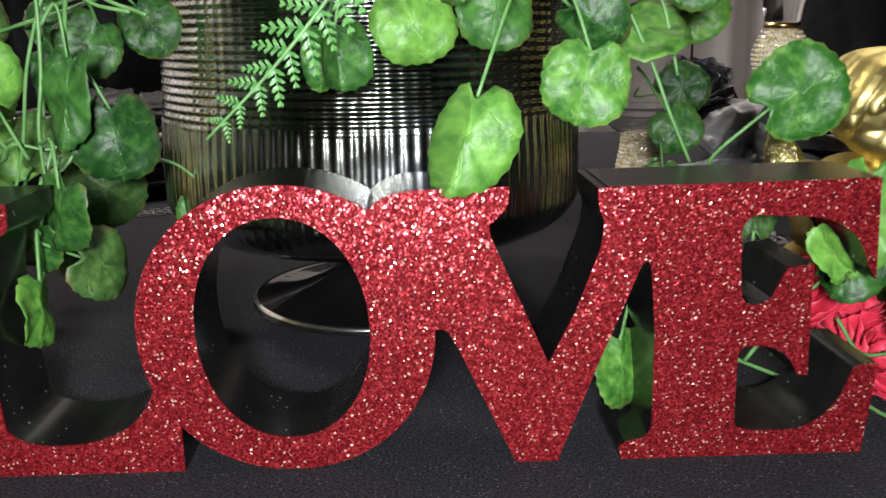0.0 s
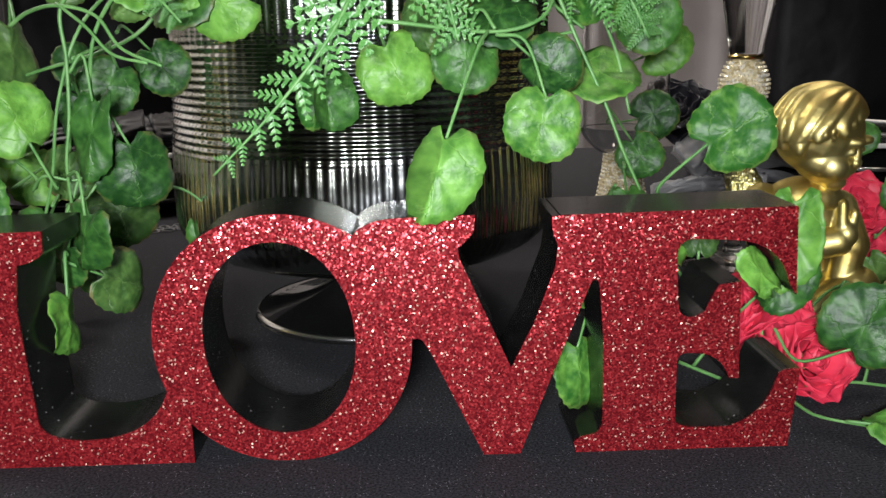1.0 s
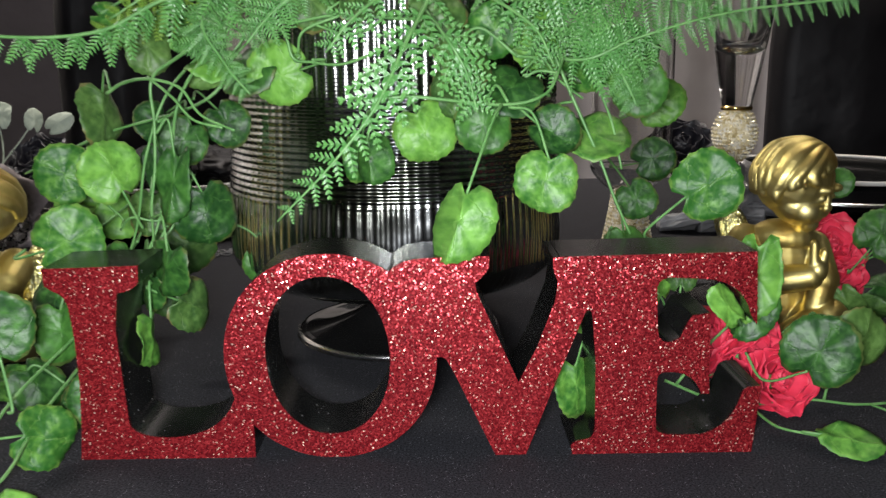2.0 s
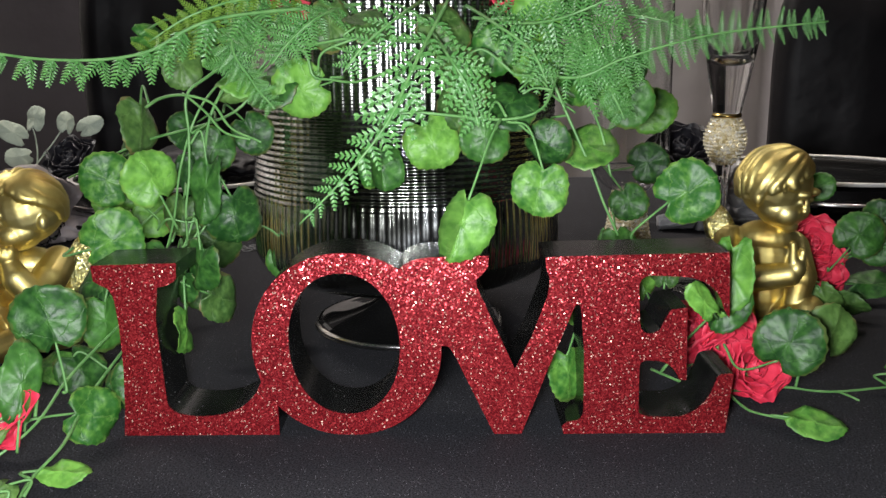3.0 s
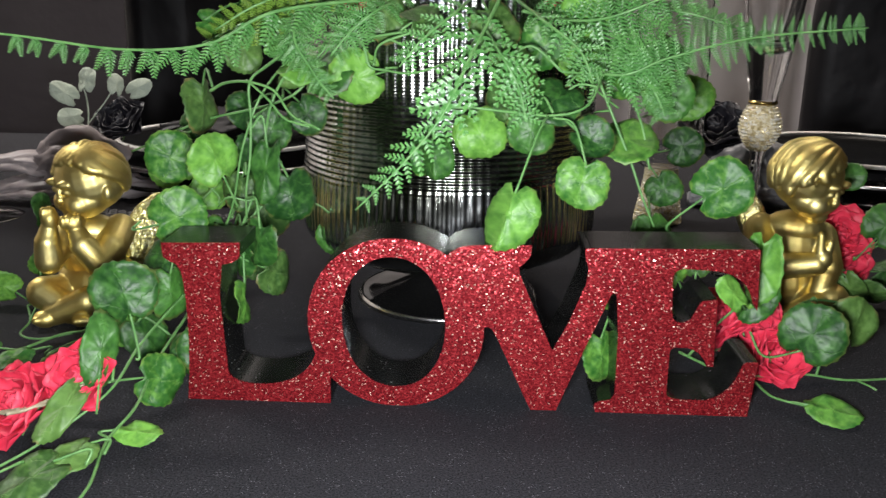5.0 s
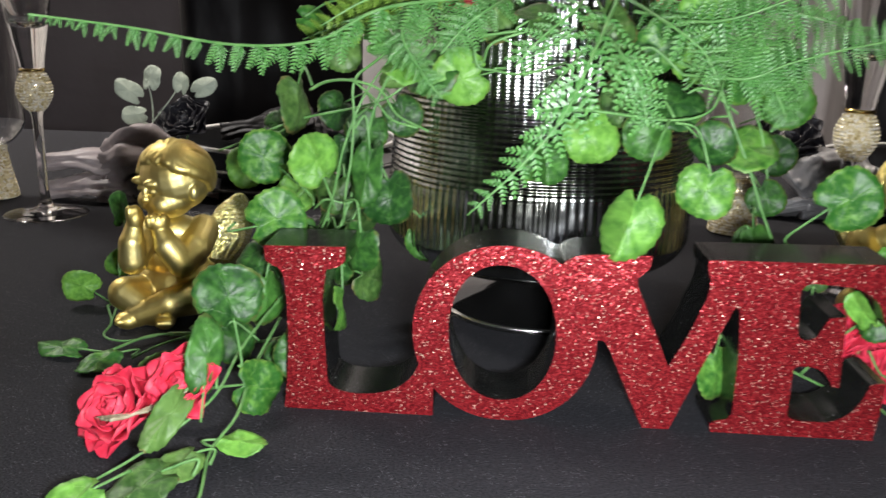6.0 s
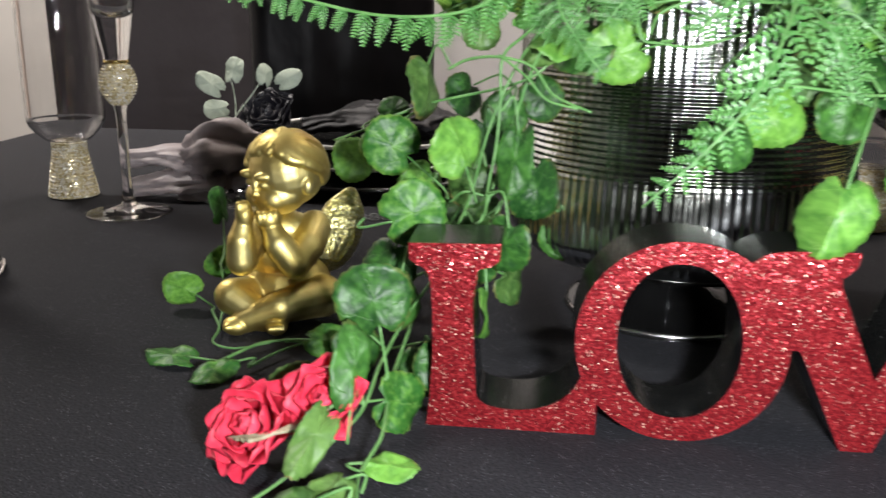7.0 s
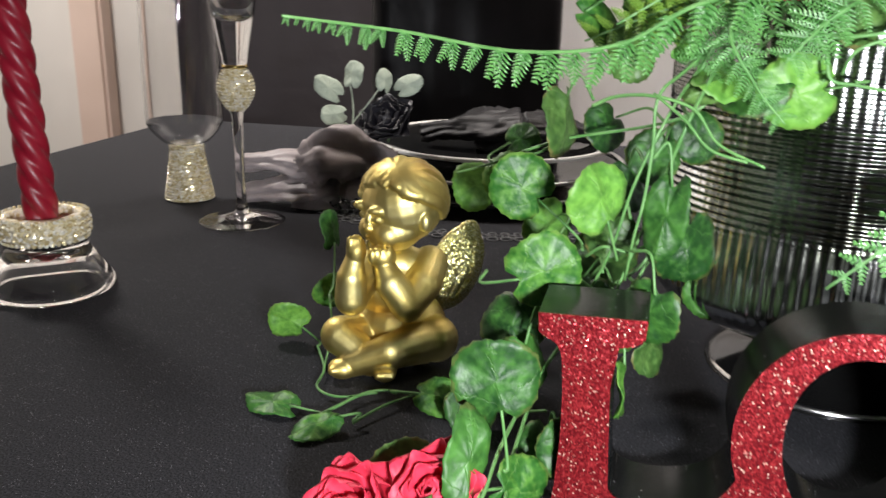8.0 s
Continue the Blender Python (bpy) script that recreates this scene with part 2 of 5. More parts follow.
def lathe(profile, seg=64, relief=None, centre=(0, 0)):
    """Turned body; a radius of 0 closes it. relief(angle, z) is added to the radius."""
    bm = bmesh.new()
    rings = []
    for r, z in profile:
        if r < 1e-6:
            rings.append([bm.verts.new((*centre, z))])
            continue
        ring = []
        for k in range(seg):
            a = 2 * math.pi * k / seg
            q = r + (relief(a, z) if relief else 0)
            ring.append(bm.verts.new((centre[0] + q * math.cos(a), centre[1] + q * math.sin(a), z)))
        rings.append(ring)
    for r, s in zip(rings, rings[1:]):
        for k in range(seg):
            j = (k + 1) % seg
            if len(r) == 1 and len(s) == 1:
                continue
            if len(r) == 1:
                bm.faces.new((r[0], s[j], s[k]))
            elif len(s) == 1:
                bm.faces.new((r[k], r[j], s[0]))
            else:
                bm.faces.new((r[k], r[j], s[j], s[k]))
    return bm


def smooth_profile(points, steps=6):
    return [(max(q.x, 0.0), q.y) for q in spline([(r, z, 0) for r, z in points], steps)]


def box(bm, x0, x1, y0, y1, z0, z1):
    made = bmesh.ops.create_cube(bm, size=1)
    for v in made["verts"]:
        v.co = Vector(((x0 + x1) / 2 + v.co.x * (x1 - x0), (y0 + y1) / 2 + v.co.y * (y1 - y0), (z0 + z1) / 2 + v.co.z * (z1 - z0)))
    return made["verts"]


def ball(bm, centre, radii, turn=None, seg=20):
    made = bmesh.ops.create_uvsphere(bm, u_segments=seg, v_segments=seg // 2 + 2, radius=1)
    m = Matrix.Translation(centre) @ (turn or Matrix()) @ Matrix.Diagonal((*radii, 1))
    bmesh.ops.transform(bm, matrix=m, verts=made["verts"])


# ---------- the room ----------
def plain_box(name, x0, x1, y0, y1, z0, z1, material, label, category):
    bm = bmesh.new()
    box(bm, x0, x1, y0, y1, z0, z1)
    me = mesh_of(bm, name, False)
    me.materials.append(material)
    return tagged(new(name, me), label, category, kind="structure")


plain_box("floor", -3.2, 3.2, -2.6, 2.6, -0.85, -0.75, FLOOR_MAT, "dark patterned carpet floor of a function room", "floor")
plain_box("ceiling", -3.2, 3.2, -2.6, 2.6, 2.4, 2.5, WALL_PAINT, "plain off-white painted room ceiling", "ceiling")
plain_box("wall_north", -3.2, 3.2, 2.5, 2.6, -0.75, 2.4, WALL_PAINT, "off-white painted wall behind the drapes", "wall")
plain_box("wall_south", -3.2, 3.2, -2.6, -2.5, -0.75, 2.4, DARK_DRAPE, "dark wall of the function room", "wall")
plain_box("wall_west", -3.2, -3.1, -2.5, 2.5, -0.75, 2.4, WALL_PAINT, "off-white painted side wall", "wall")
plain_box("wall_east", 3.1, 3.2, -2.5, 2.5, -0.75, 2.4, DARK_DRAPE, "dark side wall of the room", "wall")


def drape(name, x0, x1, y, z0, z1, folds, depth, material, label):
    bm = bmesh.new()
    n, rows = int(folds * 10), 8
    grid = []
    for j in range(rows + 1):
        z = z0 + (z1 - z0) * j / rows
        row = []
        for i in range(n + 1):
            s = i / n
            w = math.sin(2 * math.pi * folds * s + 2.2 * math.sin(7 * s) + 0.8 * math.sin(17 * s)) * (0.6 + 0.6 * noise.noise((s * folds * 0.6, 3.0, x0))) + 0.6 * noise.noise((s * folds * 1.7, j * 0.25, x0))
            row.append((x0 + (x1 - x0) * s, y + depth * w, z))
        grid.append(row)
    for off in (0.0, 0.006):
        vs = [[bm.verts.new((a, b + off, c)) for a, b, c in row] for row in grid]
        for r, s in zip(vs, vs[1:]):
            for i in range(n):
                bm.faces.new((r[i], r[i + 1], s[i + 1], s[i]))
    me = mesh_of(bm, name)
    me.materials.append(material)
    return tagged(new(name, me), label, "drape", kind="structure")


drape("backdrop_drape", -1.16, -0.40, 1.42, -0.75, 2.38, 4, 0.006, DARK_DRAPE, "dark charcoal fabric drape hanging behind the table")
drape("backdrop_drape", -0.44, 0.10, 1.47, -0.75, 2.38, 5, 0.016, PALE_DRAPE, "off-white fabric drape hanging in soft folds behind the table")
drape("backdrop_drape", 0.08, 0.86, 1.48, -0.75, 2.38, 7, 0.020, GREY_DRAPE, "pale grey fabric drape hanging in folds behind the table")
drape("backdrop_drape", 0.82, 3.0, 1.42, -0.75, 2.38, 12, 0.022, DARK_DRAPE, "dark charcoal fabric drape hanging behind the table")
bm = bmesh.new()
box(bm, -2.19, -2.06, 2.42, 2.498, -0.75, 2.4)
bmesh.ops.bevel(bm, geom=bm.edges[:], offset=0.012, segments=2, affect="EDGES")
pillar = part("pillar", bm, PILLAR_PAINT, None, "", False)
tagged(pillar, "pale peach painted square pillar by the wall", "pillar", kind="structure")

# ---------- the table with its cloth ----------
TX0, TX1, TY0, TY1 = -0.850, 0.95, -0.72, 0.90
table = thing("banquet_table", "banquet table covered by a plain black cloth", "table", (0, 0, -0.75))
bm = bmesh.new()
box(bm, TX0 + 0.01, TX1 - 0.01, TY0 + 0.01, TY1 - 0.01, 0.71, 0.746)
part("tabletop", bm, BLACK_PAINT, table, "", False)
for lx in (TX0 + 0.1, TX1 - 0.1):
    for ly in (TY0 + 0.1, TY1 - 0.1):
        bm = bmesh.new()
        tube([(lx, ly, 0.0), (lx, ly, 0.35), (lx, ly, 0.71)], 0.018, sides=10, steps=2, bm=bm)
        part("leg", bm, STEEL, table, "round steel leg")


def tablecloth():
    """Top sheet with a rounded fold and a skirt that falls in soft waves."""
    bm = bmesh.new()
    outline = []
    step = 0.02
    corners = [(TX0, TY0), (TX1, TY0), (TX1, TY1), (TX0, TY1)]
    for (ax, ay), (bx, by) in zip(corners, corners[1:] + corners[:1]):
        n = int(math.hypot(bx - ax, by - ay) / step)
        nx, ny = (by - ay), -(bx - ax)
        ln = math.hypot(nx, ny)
        outline += [(ax + (bx - ax) * i / n, ay + (by - ay) * i / n, nx / ln, ny / ln) for i in range(n)]
    rings = []
    for out, z in ((-0.010, 0.0), (-0.004, -0.0012), (0.001, -0.006), (0.004, -0.02), (0.010, -0.10), (0.014, -0.18), (0.016, -0.25)):
        ring = []
        for i, (x, y, nx, ny) in enumerate(outline):
            wave = 0.03 * noise.noise((i * 0.11, 0.0, 2.0)) * min(1.0, -z * 2.2)
            ring.append(bm.verts.new((x + nx * (out + wave), y + ny * (out + wave), z)))
        rings.append(ring)
    for r, s in zip(rings, rings[1:]):
        for i in range(len(r)):
            j = (i + 1) % len(r)
            bm.faces.new((r[i], r[j], s[j], s[i]))
    bm.faces.new(rings[0])
    me = mesh_of(bm, "tablecloth")
    me.materials.append(TABLECLOTH)
    return tagged(new("tablecloth", me), "plain black woven tablecloth lying smooth over the table", "tablecloth")


tablecloth()


def covered_chair(x, y, turn, width, height):
    chair = thing("covered_chair", "banquet chair under a loose black satin cover", "chair", (x, y, -0.75), "chairs at the table", turn=turn)
    bm = bmesh.new()
    nx, nz = 28, 26
    faces = []
    for side in (-1, 1):
        grid = []
        for j in range(nz + 1):
            z = height * j / nz
            top = min(1.0, (height - z) / 0.16)
            half = width / 2 * (0.72 + 0.28 * math.sqrt(max(0.0, 1 - (1 - top) ** 2)))
            row = []
            for i in range(nx + 1):
                s = -1 + 2 * i / nx
                bulge = 0.035 * (1 - s * s) ** 0.5 * (0.25 + 0.75 * min(1.0, top * 2))
                fold = 0.008 * noise.noise((s * 2.5, z * 2.2, side + x)) + 0.002 * noise.noise((s * 7, z * 5, side))
                row.append(bm.verts.new((s * half, side * (0.012 + bulge) + fold, z)))
            grid.append(row)
        faces.append(grid)
    for grid in faces:
        for r, s in zip(grid, grid[1:]):
            for i in range(nx):
                bm.faces.new((r[i], r[i + 1], s[i + 1], s[i]))
    a, b = faces
    for i in range(nx):
        bm.faces.new((a[-1][i], a[-1][i + 1], b[-1][i + 1], b[-1][i]))
    for j in range(nz):
        bm.faces.new((a[j][0], a[j + 1][0], b[j + 1][0], b[j][0]))
        bm.faces.new((a[j][-1], a[j + 1][-1], b[j + 1][-1], b[j][-1]))
    part("back_cover", bm, CHAIR_CLOTH, chair)
    bm = bmesh.new()
    box(bm, -width / 2, width / 2, -0.44, -0.03, 0.0, 0.46)
    bmesh.ops.bevel(bm, geom=bm.edges[:], offset=0.03, segments=3, affect="EDGES")
    part("seat_cover", bm, CHAIR_CLOTH, chair)


covered_chair(-0.408, 0.985, 30, 0.29, 1.11)
covered_chair(0.775, 0.985, -8, 0.47, 1.09)

# ---------- the word sign ----------
sign = thing("word_sign", "freestanding LOVE word sign with red glitter face and black edges", "sign")
DEPTH = 0.033


def bend(a, b, c, n=7):
    """Points of a rounded stroke from a to c, drawn towards b."""
    n = n * 2
    out = []
    for i in range(n + 1):
        t = i / n
        out.append(tuple((1 - t) ** 2 * p + 2 * t * (1 - t) * q + t * t * r for p, q, r in zip(a, b, c)))
    return out


def letter(name, outline, hole, proud):
    """A letter cut from board: black body and a red sheet on its front. Outlines in millimetres."""
    pts = [(x / 1000, z / 1000) for x, z in outline]
    for sheet in (False, True):
        bm = bmesh.new()
        y0, y1 = (-proud - 0.0009, -proud + 0.0001) if sheet else (-proud, DEPTH - proud)
        loops = []
        for ring in (pts, [(x / 1000, z / 1000) for x, z in hole] if hole else None):
            if ring is None:
                continue
            f = [bm.verts.new((x, y0, z)) for x, z in ring]
            g = [bm.verts.new((x, y1, z)) for x, z in ring]
            for i in range(len(ring)):
                j = (i + 1) % len(ring)
                bm.faces.new((f[i], f[j], g[j], g[i]))
            loops.append((f, g))
        for side in (0, 1):
            if hole:
                a, b = loops[0][side], loops[1][side]
                for i in range(len(a)):
                    j = (i + 1) % len(a)
                    bm.faces.new((a[i], a[j], b[j], b[i]))
            else:
                bm.faces.new(loops[0][side])
        bm.normal_update()
        bmesh.ops.triangulate(bm, ngon_method="EAR_CLIP", faces=[f for f in bm.faces if len(f.verts) > 4])
        if sheet:
            part("glitter_face", bm, RED_GLITTER, body, "red glitter sheet", False)
        else:
            body = part(name, bm, BLACK_PAINT, sign, "", True, 28)
    return body


L_SHAPE = ([(-160, 87.5), (-119, 88.5), (-119.5, 83)] + bend((-119.5, 81), (-122, 77.5), (-129, 76.5), 4) + [(-131, 60), (-130, 38)]
           + bend((-128.8, 17), (-127, 10), (-112, 10.0)) + bend((-108, 10.2), (-87, 12), (-81.5, 29)) + [(-74, 26), (-74, 0), (-151.5, 0), (-150, 14), (-148.8, 36), (-149, 56)]
           + bend((-150, 68), (-150.5, 76), (-156, 77.5), 4) + [(-159.5, 80)])
letter("letter_L", L_SHAPE, None, 0.0)


def oval(cx, cz, rx, rz, slant, power, n=72):
    out = []
    for i in range(n):
        a = 2 * math.pi * i / n
        x, z = abs(math.cos(a)) ** power * math.copysign(1, math.cos(a)), abs(math.sin(a)) ** power * math.copysign(1, math.sin(a))
        out.append((cx + rx * x + slant * rz * z, cz + rz * z))
    return out


letter("letter_O", oval(-39.0, 46.3, 46.2, 46.6, -0.02, 0.97), oval(-40.2, 47.0, 27.0, 36.0, -0.03, 0.95), 0.0003)

V_SHAPE = ([(-15, 82)] + bend((-13, 84.5), (-9, 90), (2, 90.6), 5) + [(30, 91.2), (29.6, 86)] + bend((29, 84.5), (26, 81), (24, 79.5), 3) + [(24.3, 76), (43.0, 34.2), (51, 51), (58.2, 71), (59.2, 79)]
           + bend((58.8, 81), (57, 83.5), (56.9, 90.3), 3) + [(76, 90), (78, 72), (71.8, 67), (68, 57), (58, 31), (46.6, 0), (33, 0), (21, 25.5), (14, 40.5)] + bend((12.5, 43), (10.5, 47.5), (7.6, 46), 4) + [(6, 52), (-14, 60)])
letter("letter_V", V_SHAPE, None, 0.0006)

E_SHAPE = ([(60, 90.6), (144, 92.0), (146, 59.5)] + bend((143, 64), (139, 80), (120, 80.4)) + bend((108, 81), (101, 81), (102, 73), 4) + [(103, 58)] + bend((103.6, 54.5), (106, 51), (110, 52.4), 4)
           + bend((113, 54), (116, 62), (118, 64), 3) + [(125.5, 65), (127, 28)] + bend((123.5, 28), (120, 38), (110, 38.2), 5) + bend((107, 38.2), (103.6, 38), (103.8, 34), 3) + [(104, 16)]
           + bend((104.4, 11), (107, 8.6), (115, 8.6), 4) + bend((124, 8.6), (137, 11.5), (141, 26)) + bend((142, 29), (143.5, 31.5), (150, 31), 3) + [(147.6, 0), (67.4, 0)]
           + bend((66.5, 4), (68, 6), (71, 6.6), 3) + bend((74, 7.2), (77, 8), (77, 14), 3) + [(76.4, 44), (74.6, 63)] + bend((74, 66), (72.6, 68), (71.2, 65.5), 3) + [(66, 70)])
letter("letter_E", E_SHAPE, None, 0.0009)

# ---------- the vase ----------
VX, VY = -0.017, 0.183
vase = thing("footed_vase", "large silver mirrored glass vase with ribbed bands on a black foot", "vase", (VX, VY, 0))
bm = lathe(smooth_profile([(0.0, 0.0006), (0.060, 0.0006), (0.0642, 0.0018), (0.0640, 0.004), (0.055, 0.0056), (0.034, 0.011), (0.020, 0.019), (0.016, 0.027), (0.022, 0.034), (0.045, 0.0385), (0.0, 0.039)], 5), 96)
part("foot", bm, BLACK_GLOSS, vase, "glossy black round foot")
bm = lathe([(0.0636, 0.0012), (0.0652, 0.0020), (0.0654, 0.0034), (0.0636, 0.0046)], 128)
part("foot_rim", bm, STEEL, vase, "bright metal rim")


def ribs(a, z):
    flute = abs(math.cos(a * 58)) * 0.0009 + (0.00008 * math.sin(z / 0.0021 * 2 * math.pi) if z > 0.15 else 0.0)
    ring = (0.5 + 0.5 * math.sin((z - 0.100) / 0.0036 * 2 * math.pi)) * 0.0008
    wavy = 0.0005 * noise.noise((3 * math.cos(a), 3 * math.sin(a), z * 45)) + 0.0003 * noise.noise((11 * math.cos(a), 11 * math.sin(a), z * 90))
    edge = 0.004 * noise.noise((5 * math.cos(a), 5 * math.sin(a), 7.0))
    low = min(1, max(0, (z - 0.096 - edge) / 0.007))
    high = min(1, max(0, (z - 0.148 - edge) / 0.008))
    band = low * (1 - high)
    rise = min(1, max(0, (z - 0.044) / 0.01))
    return (flute * (1 - 0.7 * band) + ring * band + wavy) * rise


outer = []
for i in range(361):
    z = 0.0385 + (0.215 - 0.0385) * i / 360
    k = min(1.0, (z - 0.0385) / 0.022)
    swell = 0.0040 * math.exp(-((z - 0.072) / 0.042) ** 2)
    outer.append((0.070 + (0.0285 + swell) * math.sqrt(max(0.0, 1 - (1 - k) ** 2)), z))
bm = lathe([(0.0, 0.0385)] + outer + [(0.094, 0.215), (0.093, 0.07), (0.0, 0.06)], 464, lambda a, z: ribs(a, z) if z > 0.0386 else 0)
part("bowl", bm, VASE_GLASS, vase, "silver mirrored ribbed glass")


# ---------- cherub statues ----------
def capsule(bm, a, b, ra, rb):
    a, b = Vector(a), Vector(b)
    mid = (a + b) / 2
    tube([a, mid, b], ra, rb, 14, 4, bm)
    ball(bm, a, (ra, ra, ra), seg=16)
    ball(bm, b, (rb, rb, rb), seg=16)


def statue(place, turn, build, wings, label, size=1.0):
    bm = bmesh.new()
    build(bm)
    bmesh.ops.scale(bm, vec=(0.001 * size,) * 3, verts=bm.verts)
    me = mesh_of(bm, "cherub_statue")
    me.materials.append(gold_material(wings))
    ob = new("cherub_statue", me)
    ob.matrix_world = pose(*place, 0, 0, turn)
    mod = ob.modifiers.new("skin", "REMESH")
    mod.mode, mod.voxel_size, mod.use_smooth_shade = "VOXEL", 0.0009, True
    fat = ob.modifiers.new("fullness", "DISPLACE")
    fat.mid_level, fat.strength = 0.0, 0.0008
    sm = ob.modifiers.new("soften", "SMOOTH")
    sm.factor, sm.iterations = 0.5, 2
    return tagged(ob, label, "statue", "cherub statues")


def head(bm, c, gaze, tilt, size=1.0):
    """Round child's head with cheeks, brow and wavy hair; gaze: degrees to which the face turns."""
    first = len(bm.verts)
    m = Matrix.Translation(c) @ pose(0, 0, 0, tilt, 0, gaze)
    f = lambda x, y, z: m @ Vector((x, y, z))  # noqa: E731
    ball(bm, f(0, 3, 3), (22.5, 22, 22), m.to_3x3().to_4x4())
    ball(bm, f(0, -6, -8), (18, 16, 13), m.to_3x3().to_4x4())
    for s in (-1, 1):
        ball(bm, f(9 * s, -14.5, -8.5), (7.5, 6.5, 7))
        ball(bm, f(7.5 * s, -17.4, 1.4), (3.8, 1.8, 1.6))
        ball(bm, f(8 * s, -16.2, 6.4), (6.5, 2.8, 2.2))
        ball(bm, f(21.6 * s, 2, -4), (2.6, 3.8, 5.2))
    ball(bm, f(0, -21.5, -3.5), (2.6, 3.4, 2.4))
    ball(bm, f(0, -20.0, 1), (1.6, 2.6, 4.5))
    ball(bm, f(0, -19.6, -9.4), (4.4, 2.0, 1.0))
    ball(bm, f(0, -19.0, -12.4), (3.6, 2.0, 1.1))
    ball(bm, f(0, -16.5, -17.2), (6.0, 5.0, 4.2))
    # hair: wavy locks combed from a side parting to the temples and nape
    mid, rad = Vector((0, 3, 3)), Vector((23.8, 23.3, 23.3))
    top = Vector((0.42, -0.22, 1)).normalized()
    for k in range(84):
        a = 2 * math.pi * k / 84 - 0.22
        front = max(0.0, -math.sin(a))
        end = Vector((math.cos(a), math.sin(a), -0.10 - 0.66 * max(0.0, math.sin(a)) + 1.30 * front ** 1.2 + 0.10 * math.sin(k * 2.4) + 0.1 * math.sin(k * 0.7))).normalized()
        pts = []
        for i in range(9):
            t = i / 8
            d = top.lerp(end, t).normalized()
            d = Matrix.Rotation(0.11 * math.sin(8 * t + k * 0.22) * t + 0.35 * t * t, 3, "Z") @ d
            pts.append(f(*(mid + Vector((rad.x * d.x, rad.y * d.y, rad.z * d.z)))))
        tube(pts, 1.3 + 0.9 * math.sin(k * 1.26), 1.3 + 0.9 * math.sin(k * 1.26), 6, 3, bm)
    grow = Matrix.Translation(c) @ Matrix.Scale(size, 4) @ Matrix.Translation(-Vector(c))
    bmesh.ops.transform(bm, matrix=grow, verts=list(bm.verts)[first:])


def wing(bm, centre, long, wide, thick, tilt, swing):
    """A leaf-shaped wing with a row of feather ridges."""
    m = Matrix.Translation(centre) @ pose(0, 0, 0, 0, tilt, swing)
    ball(bm, centre, (wide, thick, long), m.to_3x3().to_4x4())
    ball(bm, m @ Vector((0, 0, long * 0.62)), (wide * 0.5, thick * 0.8, long * 0.5), m.to_3x3().to_4x4())
    for k in range(5):
        x = wide * (-0.7 + 0.35 * k)
        tube([m @ Vector((x * 0.5, -thick * 0.9, -long * 0.7)), m @ Vector((x, -thick * 0.8, 0)), m @ Vector((x * 0.4, -thick * 0.6, long * 0.75))], 1.3, 0.8, 6, 4, bm)


def thinker(bm):
    head(bm, (8, -4, 95), -60, 14, 1.04)
    ball(bm, (8, 4, 21), (28, 23, 21))
    ball(bm, (6, 1, 44), (22, 17, 22))
    ball(bm, (6, 0, 60), (19, 13, 11))
    # arms propping the chin
    capsule(bm, (26, -1, 60), (21, -14, 52), 10.4, 10.6)
    capsule(bm, (21, -14, 52), (12, -25, 43), 10.4, 9.0)
    capsule(bm, (12, -25, 43), (3, -25, 56), 9.2, 8.2)
    capsule(bm, (3, -25, 56), (-1, -22, 66), 8.0, 5.4)
    ball(bm, (-2, -21, 71), (7.0, 6.5, 6.5))
    for k in range(4):
        ball(bm, (-8 + 3.2 * k, -26.5 + 0.8 * k, 73), (1.8, 2.2, 4.4))
    capsule(bm, (-10, -2, 58), (-17, -13, 51), 10.0, 10.2)
    capsule(bm, (-17, -13, 51), (-20, -20, 45), 10.0, 8.8)
    capsule(bm, (-20, -20, 45), (-20, -21, 58), 9.0, 7.8)
    capsule(bm, (-20, -21, 58), (-18, -19, 68), 7.6, 5.2)
    ball(bm, (-17, -19, 74), (5.0, 6.0, 8.5))
    for k in range(3):
        ball(bm, (-20 + 2.2 * k, -24 + 0.8 * k, 79), (1.6, 1.9, 4.6))
    # crossed legs
    capsule(bm, (-4, 2, 13), (-27, -14, 20), 14.6, 11.0)
    capsule(bm, (-27, -14, 20), (-9, -27, 9), 11.0, 7.9)
    ball(bm, (-1, -32, 5.5), (6.5, 9, 5.2))
    for k in range(4):
        ball(bm, (-5 + 2.6 * k, -40, 6), (1.5, 2.2, 2))
    capsule(bm, (22, 0, 14), (29, -13, 17), 15.9, 13.4)
    capsule(bm, (29, -13, 17), (2, -29, 16), 12.8, 9.8)
    capsule(bm, (2, -29, 16), (-20, -27, 8), 9.8, 7.3)
    ball(bm, (-25, -29, 6), (8, 7, 5.6))
    for k in range(4):
        ball(bm, (-31 + 2.0 * k, -34 + 0.2 * k, 6.5), (1.8, 2.2, 2))
    wing(bm, (43, 22, 50), 28.5, 16.5, 3.0, 20, 8)
    wing(bm, (-8, 36, 50), 24, 11, 3.2, -8, 70)


